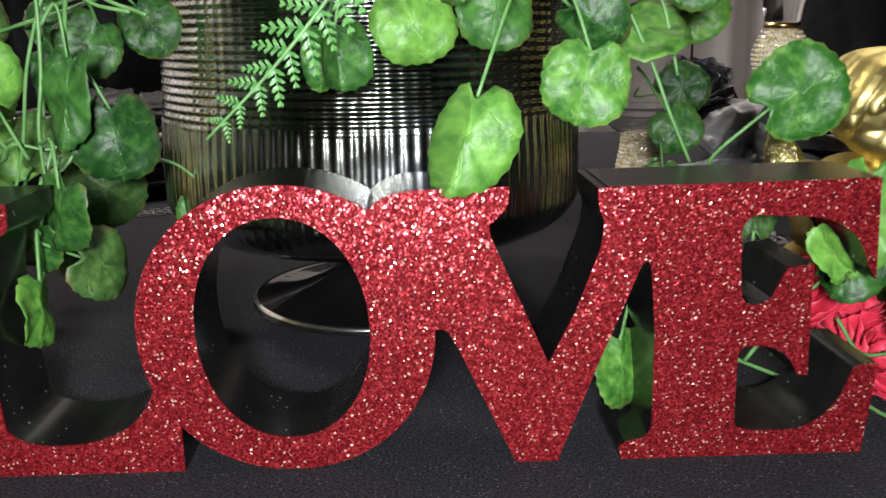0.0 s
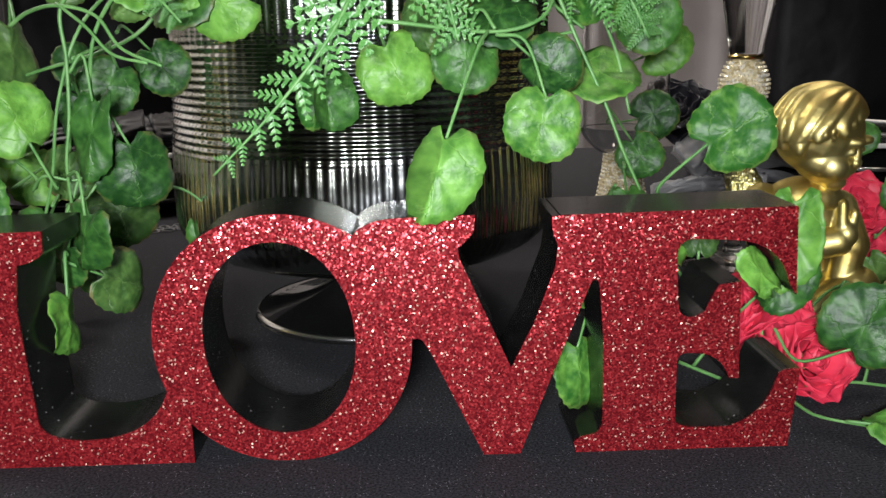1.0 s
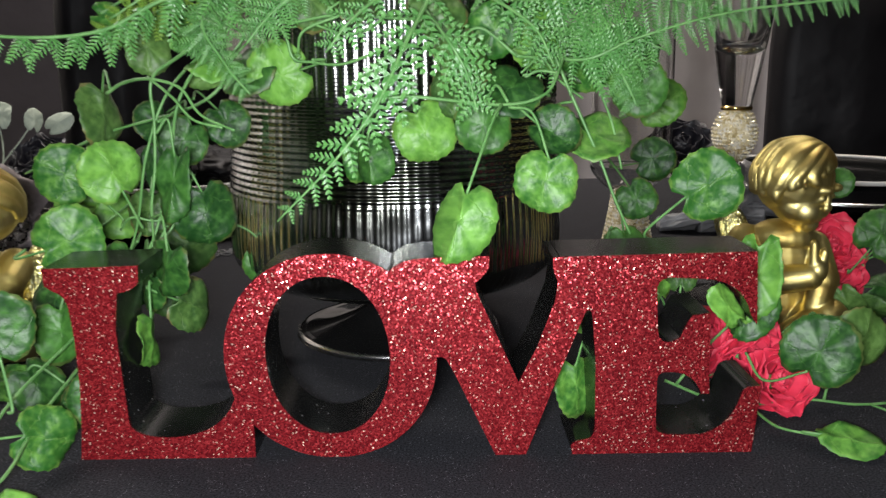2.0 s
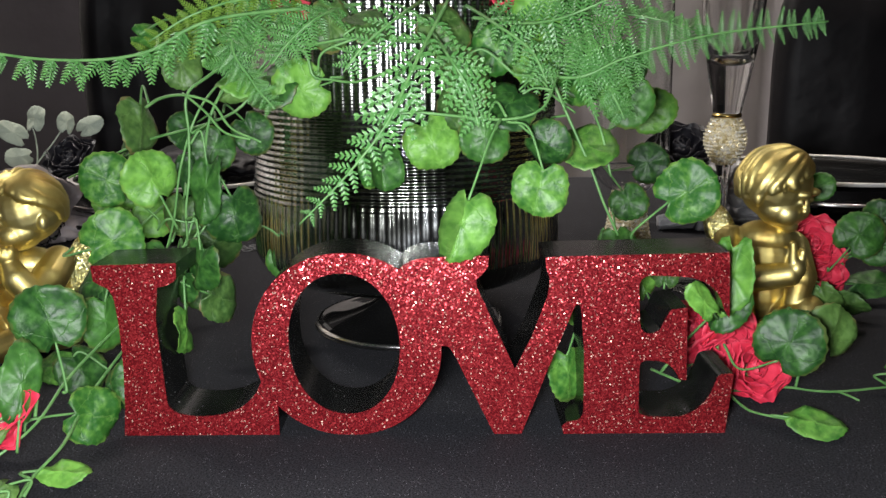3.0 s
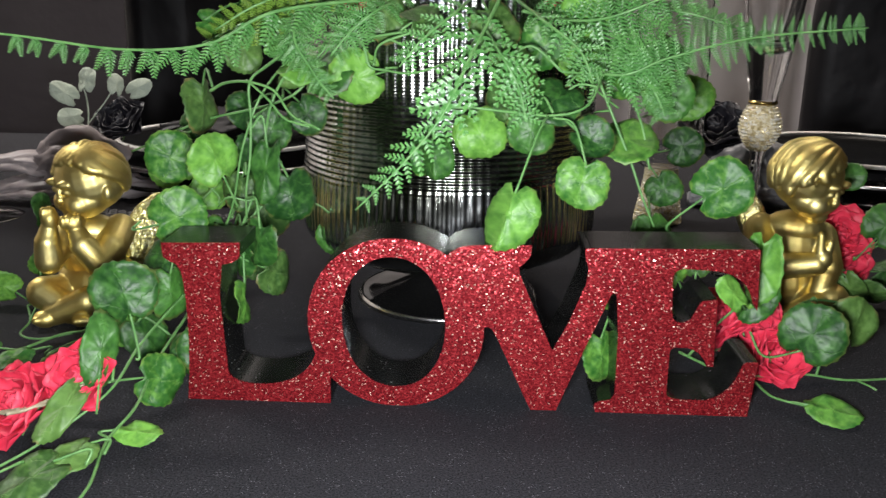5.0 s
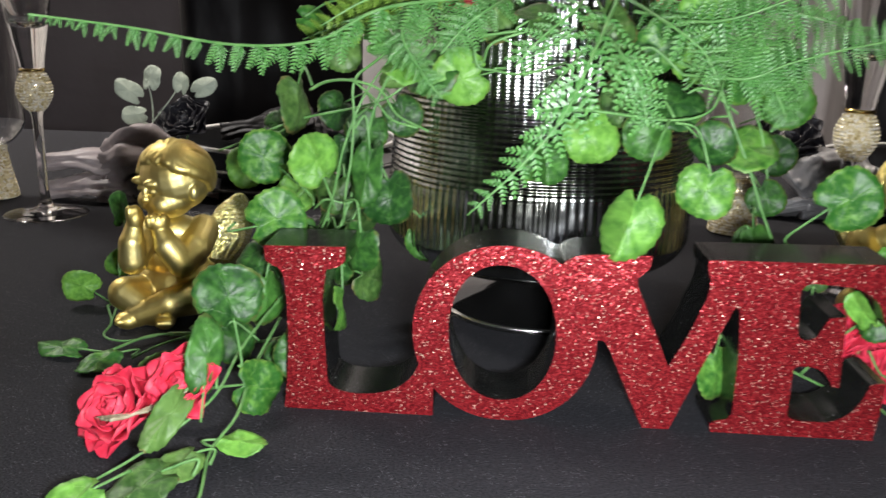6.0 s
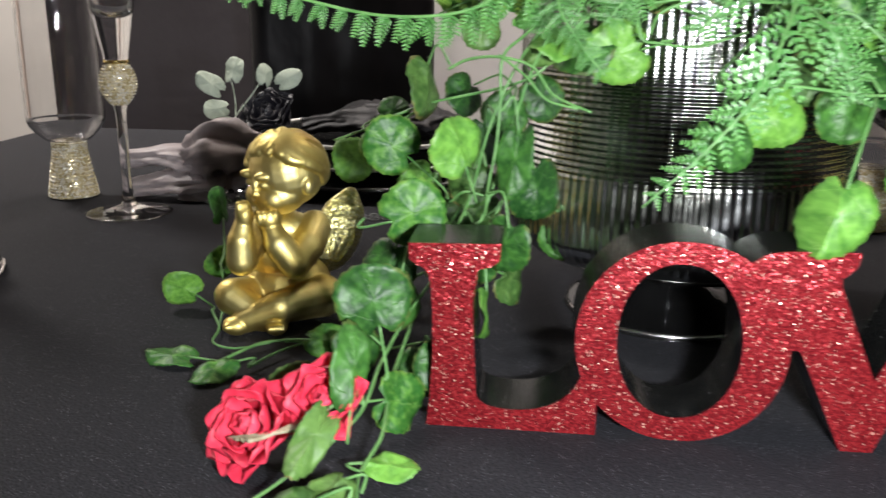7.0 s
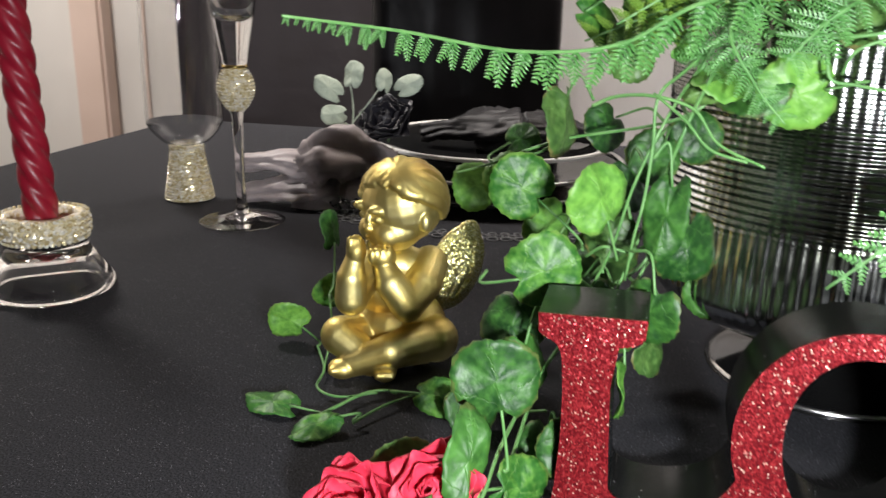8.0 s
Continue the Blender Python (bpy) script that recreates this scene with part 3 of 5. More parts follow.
def dreamer(bm):
    head(bm, (3, -6, 97), 70, 24)
    ball(bm, (-3, 4, 24), (22, 20, 23))
    ball(bm, (-3, 0, 50), (22, 16, 21))
    ball(bm, (-2, -2, 64), (19, 13, 11))
    capsule(bm, (-23, -2, 59), (-19, -22, 38), 11.4, 9.5)
    capsule(bm, (-19, -22, 38), (14, -26, 46), 9.5, 7.0)
    ball(bm, (18, -26, 50), (5, 5, 6))
    capsule(bm, (16, -27, 52), (15, -27, 66), 2.6, 2.0)
    capsule(bm, (20, -25, 52), (21, -25, 61), 2.2, 1.8)
    capsule(bm, (15, 2, 58), (22, -14, 42), 9.8, 8.5)
    capsule(bm, (22, -14, 42), (18, -17, 20), 7.9, 6.7)
    capsule(bm, (-12, 0, 14), (-24, -22, 22), 14.6, 11.0)
    capsule(bm, (-24, -22, 22), (-14, -32, 6), 11.0, 7.9)
    ball(bm, (-14, -38, 5.5), (6, 9, 5))
    capsule(bm, (8, 0, 13), (26, -16, 19), 14.6, 11.6)
    capsule(bm, (26, -16, 19), (4, -30, 9), 11.0, 7.9)
    ball(bm, (-2, -32, 6), (8, 6, 5))
    wing(bm, (-32, 21, 62), 21, 10, 3.2, -22, 0)
    wing(bm, (12, 34, 58), 22, 10, 3.2, 8, -70)


statue((-0.262, 0.128, 0.0005), 18, thinker, [((0.046, 0.0245, 0.051), 0.032), ((-0.0075, 0.0395, 0.049), 0.0245)], "gold painted cherub statue with glitter wings, sitting cross-legged, chin propped", 0.94)
statue((0.2235, 0.158, 0.0005), -21.8, dreamer, [((-0.036, 0.024, 0.066), 0.024), ((0.014, 0.040, 0.060), 0.024)], "gold painted cherub statue with glitter wings, sitting beside red roses")


# ---------- glassware, candle, plates ----------
def stones(bm, spots, size):
    """Small cut stones set on spots of place and outward way."""
    rng = random.Random(3)
    for c, n in spots:
        n = Vector(n).normalized()
        a = n.orthogonal().normalized()
        b = n.cross(a)
        tw = rng.uniform(0, 6.28)
        ring = [bm.verts.new(Vector(c) + size * (math.cos(tw + k * math.pi / 3) * a + math.sin(tw + k * math.pi / 3) * b)) for k in range(6)]
        crown = [bm.verts.new(Vector(c) + n * size * 0.75 + 0.5 * size * (math.cos(tw + k * math.pi / 3) * a + math.sin(tw + k * math.pi / 3) * b)) for k in range(6)]
        for k in range(6):
            bm.faces.new((ring[k], ring[(k + 1) % 6], crown[(k + 1) % 6], crown[k]))
        bm.faces.new(crown)
    return bm


def stone_rows(profile, size, gap):
    """Spots for stones in rows round a turned profile."""
    out = []
    line = smooth_profile(profile, 10)
    run, last = gap, Vector((*line[0], 0))
    for i in range(1, len(line)):
        now = Vector((*line[i], 0))
        run += (now - last).length
        if run >= gap:
            run = 0
            d = (now - last).normalized()
            count = max(5, int(2 * math.pi * now.x / gap))
            for k in range(count):
                a = 2 * math.pi * (k + 0.5 * (i % 2)) / count
                out.append(((now.x * math.cos(a), now.x * math.sin(a), now.y), (d.y * math.cos(a), d.y * math.sin(a), -d.x)))
        last = now
    return out


def flute(x, y):
    g = thing("champagne_flute", "clear champagne flute with a rhinestone ball on its stem", "glass", (x, y, 0.0006), "champagne flutes")
    bm = lathe(smooth_profile([(0.0, 0.0), (0.034, 0.0), (0.037, 0.0012), (0.030, 0.0028), (0.012, 0.006), (0.0052, 0.014), (0.0042, 0.05), (0.0046, 0.088), (0.0058, 0.0995), (0.0, 0.100)], 6), 48)
    part("foot_and_stem", bm, GLASS, g)
    core = [(0.0060, 0.099), (0.0100, 0.103), (0.0148, 0.112), (0.0155, 0.121), (0.0125, 0.130), (0.0098, 0.1345)]
    bm = lathe([(0.0, 0.099)] + smooth_profile([(r - 0.0008, z) for r, z in core], 4) + [(0.0, 0.1345)], 32)
    ball_part = part("stem_ball", bm, GEMS, g, "champagne gold rhinestone ball")
    part("stone_crust", stones(bmesh.new(), stone_rows(core, 0.0011, 0.0024), 0.00115), GEMS, ball_part, "", False)
    ball_part.children[0]["kind"] = "stuff"
    bm = lathe(smooth_profile([(0.0105, 0.135), (0.0112, 0.1365), (0.0105, 0.138)], 4), 32)
    part("collar", bm, grained_gold, g, "thin gold ring")
    bowl = [(0.0, 0.137), (0.0095, 0.1375), (0.0115, 0.145), (0.0165, 0.172), (0.0215, 0.205), (0.0245, 0.25), (0.0255, 0.30)]
    inner = [(0.0238, 0.30), (0.0228, 0.25), (0.0196, 0.205), (0.0140, 0.182), (0.007, 0.175), (0.0, 0.174)]
    bm = lathe(smooth_profile(bowl, 5) + smooth_profile(inner, 5), 48)
    part("bowl", bm, GLASS, g)


grained_gold = grained("gold_metal", (0.62, 0.44, 0.14), (0.78, 0.58, 0.22), 120, 0.22, 1.0, bumps=0.1)
flute(-0.476, 0.372)
flute(0.225, 0.264)


def goblet(x, y):
    g = thing("goblet", "tall clear glass goblet on a rhinestone covered cone stem", "glass", (x, y, 0.0006), "goblets")
    core = [(0.0230, 0.001), (0.0220, 0.009), (0.0188, 0.027), (0.0160, 0.044), (0.0155, 0.054)]
    bm = lathe([(0.0, 0.0)] + smooth_profile([(r - 0.0008, z) for r, z in core], 4) + [(0.0, 0.054)], 40)
    cone = part("stem_cone", bm, GEMS, g, "silver gold rhinestone cone")
    part("stone_crust", stones(bmesh.new(), stone_rows(core, 0.0012, 0.0026), 0.0013), GEMS, cone, "", False)["kind"] = "stuff"
    outer_line = [(0.0, 0.0545), (0.017, 0.055), (0.027, 0.062), (0.0350, 0.073), (0.0362, 0.086), (0.0358, 0.15), (0.0345, 0.25)]
    inner_line = [(max(0.0, r - 0.0011), z + (0.0011 if z < 0.08 else 0.0)) for r, z in reversed(outer_line)]
    part("bowl", lathe(smooth_profile(outer_line, 5) + smooth_profile(inner_line, 5), 48), GLASS, g)


goblet(-0.563, 0.432)
goblet(0.186, 0.42)

holder = thing("candle_holder", "clear glass candle holder with a rhinestone collar", "candle holder", (-0.518, 0.170, 0.0006))
bm = lathe([(0.0, 0.0275), (0.016, 0.027), (0.0235, 0.024), (0.030, 0.0145), (0.0345, 0.006), (0.0355, 0.0)] + smooth_profile([(0.0385, 0.0), (0.041, 0.0008), (0.0425, 0.003), (0.041, 0.008), (0.036, 0.016), (0.029, 0.027), (0.0265, 0.034), (0.0265, 0.038)], 6) + [(0.012, 0.038), (0.012, 0.0305), (0.0, 0.0305)], 56)
part("glass_base", bm, GLASS, holder)
core = [(0.0272, 0.0375), (0.0288, 0.041), (0.0290, 0.049), (0.0280, 0.0535)]
bm = lathe(smooth_profile([(r - 0.0008, z) for r, z in core], 3) + [(0.021, 0.054), (0.0205, 0.038), (0.0265, 0.0375)], 48)
collar = part("collar", bm, GEMS, holder, "gold rhinestone collar")
part("stone_crust", stones(bmesh.new(), stone_rows(core, 0.0016, 0.0037), 0.0017), GEMS, collar, "", False)["kind"] = "stuff"

bm = bmesh.new()
rings = []
for j in range(181):
    z = 0.24 * j / 180
    rings.append([bm.verts.new(((0.0088 + 0.0025 * abs(math.cos(2 * a + z * 165))) * math.cos(a), (0.0088 + 0.0025 * abs(math.cos(2 * a + z * 165))) * math.sin(a), z)) for a in (2 * math.pi * k / 40 for k in range(40))])
for r, s in zip(rings, rings[1:]):
    for k in range(40):
        bm.faces.new((r[k], r[(k + 1) % 40], s[(k + 1) % 40], s[k]))
bm.faces.new(rings[0])
bm.faces.new(rings[-1])
candle = part("taper_candle", bm, WAX, None)
candle.matrix_world = pose(-0.518, 0.170, 0.0312, 0, -2.5, 0)
tagged(candle, "dark red twisted taper candle in the glass holder", "candle")


def plate(x, y, z, r, label, rim, body):
    p = thing("plate", label, "plate", (x, y, z), "place settings")
    part("dish", lathe(smooth_profile([(0.0, 0.0), (r * 0.62, 0.0), (r * 0.70, 0.003), (r * 0.96, 0.0105), (r * 0.985, 0.0125), (r * 0.955, 0.0128), (r * 0.70, 0.0062), (0.0, 0.0035)], 5), 96), body, p)
    part("rim", lathe(smooth_profile([(r * 0.962, 0.0108), (r, 0.0118), (r * 1.004, 0.0142), (r * 0.992, 0.0158), (r * 0.955, 0.0146), (r * 0.962, 0.0108)], 4), 96), rim, p, "pale raised rim")


for px, py in ((-0.29, 0.585), (0.455, 0.585)):
    plate(px, py, 0.0006, 0.150, "glossy black charger plate with a dark rim", BLACK_GLOSS, BLACK_GLOSS)
    plate(px, py, 0.0180, 0.140, "glossy black dinner plate with silver rim", STEEL, BLACK_GLOSS)
    plate(px, py, 0.0380, 0.128, "glossy black salad plate with white rim", WHITE_CHINA, BLACK_GLOSS)


def ribbon(bm, points, wide, thick, seed):
    """A soft fold of cloth along a line, flattened and rippled."""
    line = spline(points, 14)
    rings = []
    n = 40
    for i, c in enumerate(line):
        t = i / (len(line) - 1)
        d = (line[min(i + 1, len(line) - 1)] - line[max(i - 1, 0)]).normalized()
        a = d.cross(Vector((0, -0.5, 0.85))).normalized()
        b = a.cross(d)
        w = wide * (0.55 + 0.45 * math.sin(math.pi * min(1, 0.25 + t)))
        ring = []
        for k in range(n):
            q = 2 * math.pi * k / n
            r = 1 + 0.42 * noise.noise((math.cos(q) * 1.6, math.sin(q) * 1.6 + t * 1.2, seed)) + 0.10 * math.sin(5 * q + 4 * t + seed)
            r += 0.34 * (1 - abs(noise.noise((math.cos(q) * 2.4 + seed, math.sin(q) * 2.4, t * 3.2)))) ** 5 - 0.2
            ring.append(bm.verts.new(c + a * w * r * math.cos(q) + b * thick * r * math.sin(q)))
        rings.append(ring)
    for r, s in zip(rings, rings[1:]):
        for k in range(n):
            bm.faces.new((r[k], r[(k + 1) % n], s[(k + 1) % n], s[k]))
    bm.faces.new(rings[0])
    bm.faces.new(rings[-1])


def napkin(place, turn, size, material, label, seed, puff=True):
    """Cloth drawn through a ring: a puffed middle and folds that spread to both sides."""
    p = thing("napkin", label, "napkin", place, "napkins", turn=turn)
    s = size
    for points, wide, thick in (
        ([(-0.15 * s, 0.1 * s, 0.45 * s), (0.1 * s, -0.05 * s, 0.62 * s), (0.42 * s, 0.0, 0.55 * s), (0.62 * s, 0.05 * s, 0.40 * s)], 0.34 * s, 0.26 * s),
        ([(0.1 * s, 0, 0.40 * s), (-0.45 * s, 0.05 * s, 0.48 * s), (-1.0 * s, 0.1 * s, 0.42 * s)], 0.20 * s, 0.07 * s),
        ([(0.15 * s, -0.1 * s, 0.26 * s), (-0.4 * s, -0.1 * s, 0.22 * s), (-0.95 * s, 0.0, 0.10 * s)], 0.26 * s, 0.08 * s),
        ([(0.2 * s, 0.0, 0.20 * s), (0.6 * s, 0.1 * s, 0.16 * s), (1.0 * s, 0.15 * s, 0.10 * s)], 0.26 * s, 0.09 * s),
        ([(-0.3 * s, 0.1 * s, 0.14 * s), (0.1 * s, 0.0, 0.13 * s), (0.5 * s, 0.1 * s, 0.12 * s)], 0.36 * s, 0.11 * s),
    ):
        if not puff and points[-1][2] > 0.3 * s:
            continue
        bm = bmesh.new()
        ribbon(bm, points, wide, thick, seed + wide * 90)
        part("fold", bm, material, p)


napkin((-0.425, 0.45, 0.0), 8, 0.088, SATIN, "grey satin napkin drawn into loose folds on the table", 1.0)
napkin((0.315, 0.49, 0.0), 170, 0.080, SILVER_CLOTH, "silver grey satin napkin drawn into loose folds", 2.0)
napkin((-0.275, 0.585, 0.047), 15, 0.095, CHAIR_CLOTH, "black satin napkin folded loosely over the plates", 3.0, False)


CRYSTAL = glass_material("crystal", (0.93, 0.96, 1.0), 1.6, 0.02)
ring = thing("napkin_ring", "ring of clear cut crystal stones round the grey napkin", "napkin ring", (-0.395, 0.432, 0.0))
for k in range(11):
    a = 2 * math.pi * k / 11
    bm = bmesh.new()
    made = bmesh.ops.create_icosphere(bm, subdivisions=1, radius=0.0075)
    bmesh.ops.translate(bm, vec=(0.020 * math.cos(a), 0.008 * math.sin(a), 0.024 + 0.0165 * math.sin(a)), verts=made["verts"])
    part("stone", bm, CRYSTAL, ring, "", False)

LACE = grained("grey_lace", (0.10, 0.10, 0.105), (0.17, 0.17, 0.175), 60, 0.7)
bm = bmesh.new()
for row, (reach, loops, size) in enumerate(((0.208, 110, 0.0050), (0.200, 110, 0.0036), (0.193, 110, 0.0036))):
    for k in range(loops):
        a = 2 * math.pi * (k + 0.5 * row) / loops
        c = Vector((-0.29 + reach * math.cos(a), 0.585 + reach * math.sin(a), 0.0012))
        tube([c + Vector((size * math.cos(b), size * math.sin(b), 0)) for b in (2 * math.pi * j / 6 for j in range(7))], 0.0006, 0.0006, 4, 2, bm)
lace = part("lace_placemat_edge", bm, LACE, None)
tagged(lace, "scalloped grey lace edge of a placemat on the cloth", "placemat")


# ---------- flowers and leaves ----------
def petal_mesh(name, width, height, curl, material):
    bm = bmesh.new()
    nu, nv = 10, 9
    layers = []
    for off in (0.0, 0.0004):
        grid = []
        for j in range(nv + 1):
            v = j / nv
            row = []
            for i in range(nu + 1):
                u = -1 + 2 * i / nu
                w = width * (0.16 + 0.84 * math.sin(min(1.0, v * 1.5) * math.pi / 2)) * math.sqrt(max(0.16, 1 - (max(0.0, v - 0.50) / 0.54) ** 2.6))
                x = u * w
                cup = 0.5 * width * (1 - u * u)
                y = cup * (0.3 + 0.7 * math.sin(v * math.pi * 0.62)) + curl * height * max(0.0, v - 0.55) ** 2 * 2.6 + off + 0.0014 * v * noise.noise((u * 1.6, v * 1.8, width * 900))
                row.append(bm.verts.new((x, y, height * (v - 0.06 * u * u * v))))
            grid.append(row)
        for r, s in zip(grid, grid[1:]):
            for i in range(nu):
                bm.faces.new((r[i], r[i + 1], s[i + 1], s[i]))
        layers.append(grid)
    a, b = layers
    edge = [(a[0][i], b[0][i]) for i in range(nu + 1)] + [(a[j][nu], b[j][nu]) for j in range(1, nv + 1)] + [(a[nv][i], b[nv][i]) for i in range(nu - 1, -1, -1)] + [(a[j][0], b[j][0]) for j in range(nv - 1, 0, -1)]
    for (p, q), (r, s) in zip(edge, edge[1:] + edge[:1]):
        bm.faces.new((p, r, s, q))
    me = mesh_of(bm, name)
    me.materials.append(material)
    return me


def petals_of(material):
    return (petal_mesh("petal", 0.0064, 0.0138, 0.0, material), petal_mesh("petal", 0.0104, 0.0158, 0.25, material), petal_mesh("petal", 0.0124, 0.0162, 0.55, material))


RED_PETALS, BLACK_PETALS = petals_of(PETAL_RED), petals_of(PETAL_BLACK)


def rose(place, facing, size, petals, label, seed=0):
    r = thing("rose", label, "flower", group="roses")
    n = Vector(facing).normalized()
    r.matrix_world = Matrix.Translation(place) @ n.to_track_quat("Z", "Y").to_matrix().to_4x4() @ Matrix.Scale(size, 4)
    rng = random.Random(seed)
    for count, mesh, away, lean in ((3, petals[0], 0.0006, -4), (4, petals[0], 0.0020, 3), (5, petals[1], 0.0036, 10), (5, petals[2], 0.0052, 14), (5, petals[2], 0.0064, 24), (5, petals[2], 0.0068, 38)):
        start = rng.uniform(0, 360)
        for k in range(count):
            ob = new("petal", mesh)
            ob.parent = r
            ob.matrix_local = pose(0, 0, -0.0085, 0, 0, start + 360 * k / count + rng.uniform(-9, 9)) @ pose(0, away, 0, -lean + rng.uniform(-6, 6), rng.uniform(-8, 8), 0)
    bm = bmesh.new()
    ball(bm, (0, 0, -0.0095), (0.0045, 0.0045, 0.004), seg=10)
    for k in range(5):
        a = 2 * math.pi * k / 5
        tube([(0, 0, -0.011), (0.008 * math.cos(a), 0.008 * math.sin(a), -0.0115), (0.015 * math.cos(a), 0.015 * math.sin(a), -0.010)], 0.0016, 0.0003, 5, 4, bm)
    part("calyx", bm, STEM_GREEN, r)
    return r


def blade(fold, cup, slim, seed):
    """A round scalloped leaf of radius 1 with a notch at its stalk; fold bends its halves, cup its edge."""
    bm = bmesh.new()
    uv = bm.loops.layers.uv.new("UVMap")
    nr, na = 5, 40
    layers = []
    for off in (0.0, -0.022):
        mid = None
        grid = []
        for i in range(nr + 1):
            q = i / nr
            row = []
            for k in range(na):
                a = 2 * math.pi * k / na
                da = abs(a - 1.5 * math.pi)
                notch = 0.36 * math.exp(-(da / 0.24) ** 2)
                rad = 1 - notch + 0.022 * math.cos(a * 20) + 0.11 * noise.noise((math.cos(a) * 1.5, math.sin(a) * 1.5, seed))
                x, y = slim * rad * q * math.cos(a), rad * q * math.sin(a)
                z = cup * q * q + 0.10 * q * q * math.sin(3 * a + seed) + 0.022 * q * math.cos(9 * a) + 0.12 * noise.noise((x * 1.7, y * 1.7, seed + 4)) - 0.16 * y * y * q
                bend_x = x * math.cos(fold)
                z -= abs(x) * math.sin(fold) if fold > 0 else (max(0.0, x) * math.sin(-fold) * 1.5)
                if fold < 0 and x > 0:
                    bend_x = x * math.cos(fold * 1.25)
                elif fold < 0:
                    bend_x = x
                row.append(bm.verts.new((bend_x, y, z + off)))
                if q == 0:
                    break
            grid.append(row)
        layers.append(grid)
        for i in range(nr):
            r, s = grid[i], grid[i + 1]
            for k in range(na):
                j = (k + 1) % na
                if i == 0:
                    bm.faces.new((r[0], s[j], s[k]))
                else:
                    bm.faces.new((r[k], r[j], s[j], s[k]))
    a, b = layers[0][-1], layers[1][-1]
    for k in range(na):
        bm.faces.new((a[k], a[(k + 1) % na], b[(k + 1) % na], b[k]))
    for f in bm.faces:
        for lp in f.loops:
            lp[uv].uv = (lp.vert.co.x, lp.vert.co.y)
    return bm


BLADES = {}


def leaf_mesh(fold, cup, slim, material, variant):
    key = (fold, cup, slim, material.name, variant)
    if key not in BLADES:
        me = mesh_of(blade(math.radians(fold), cup, slim, variant * 3.7), "leaf")
        me.materials.append(material)
        BLADES[key] = me
    return BLADES[key]


EYE_REF = Vector((0.0, -0.42, 0.20))
COUNT = [0]


def leaf(plant, x, y, z, r, spin, yaw=0, pitch=0, material=LEAF_FRESH, fold=12, cup=0.08, slim=1.0, to=None, flat=False):
    """A leaf of radius r millimetres; spin: the way from its middle to its stalk, seen from the table's front; yaw and pitch turn its face
    from there; flat: it lies on the cloth, face up. to: where its stalk comes from."""
    p = Vector((x, y, z))
    n = Vector((0, -0.12, 1)).normalized() if flat else (EYE_REF - p).normalized()
    right = Vector((0, 0, 1)).cross(n).normalized()
    up = n.cross(right)
    n = Matrix.Rotation(radians(yaw), 3, up) @ (Matrix.Rotation(radians(pitch), 3, right) @ n)
    right = Matrix.Rotation(radians(yaw), 3, up) @ right
    up = n.cross(right)
    way = math.cos(radians(spin)) * right + math.sin(radians(spin)) * up
    yy, zz = -way, n
    xx = yy.cross(zz)
    COUNT[0] += 1
    ob = new("leaf", leaf_mesh(fold, cup, slim, material, COUNT[0] % 4))
    ob.parent = plant
    m = Matrix((xx, yy, zz)).transposed().to_4x4()
    ob.matrix_local = Matrix.Translation(p) @ m @ Matrix.Scale(r / 1000, 4)
    if to:
        a = p + way * r * 0.00062
        b = Vector(to)
        mid = (a + b) / 2 + way * r * 0.0006
        part("stalk", tube([a, mid, b], 0.0006, 0.0008, 5, 6), STEM_GREEN, plant)
    return ob


def vine(plant, points, r0=0.0011, r1=0.0008, material=STEM_GREEN):
    return part("stem", tube(points, 0.78 * r0, 0.78 * r1, 6, 8), material, plant)


def pinna_mesh(name, length, lobes, tooth, width, material):
    """One side leaflet of a fern: a midrib with toothed lobes on both sides."""
    bm = bmesh.new()
    tube([(0, 0, 0), (0, length * 0.5, 0.0006), (0, length, 0)], 0.00035, 0.00015, 4, 3, bm)
    for k in range(lobes):
        t = (k + 0.5) / lobes
        w = width * (1 - 0.75 * t ** 1.6)
        h = length / lobes * 0.62 * tooth
        for s in (-1, 1):
            y = length * t
            pts = [(0, y - h * 0.5, 0.0002), (s * w * 0.55, y - h * 0.35 + w * 0.25, 0.0010), (s * w, y + w * 0.62, 0.0004), (s * w * 0.62, y + h * 0.55 + w * 0.38, 0.0012), (0, y + h * 0.5, 0.0002)]
            top = [bm.verts.new(p) for p in pts]
            low = [bm.verts.new((p[0], p[1], p[2] - 0.0003)) for p in pts]
            bm.faces.new(top)
            bm.faces.new(low)
            for i in range(5):
                bm.faces.new((top[i], top[(i + 1) % 5], low[(i + 1) % 5], low[i]))
    me = mesh_of(bm, name, False)
    me.materials.append(material)
    return me


COMB = pinna_mesh("leaflet", 0.0195, 8, 0.80, 0.0056, FERN_GREEN)
COMB_SLIM = pinna_mesh("leaflet", 0.0195, 9, 0.70, 0.0036, FERN_GREEN)
COMB_YELLOW = pinna_mesh("leaflet", 0.0195, 8, 0.9, 0.0045, FERN_YELLOW)
TOOTHED = pinna_mesh("leaflet", 0.0200, 5, 0.95, 0.0050, FERN_GREEN)


TO_CAM = (0.0, -0.85, 0.35)


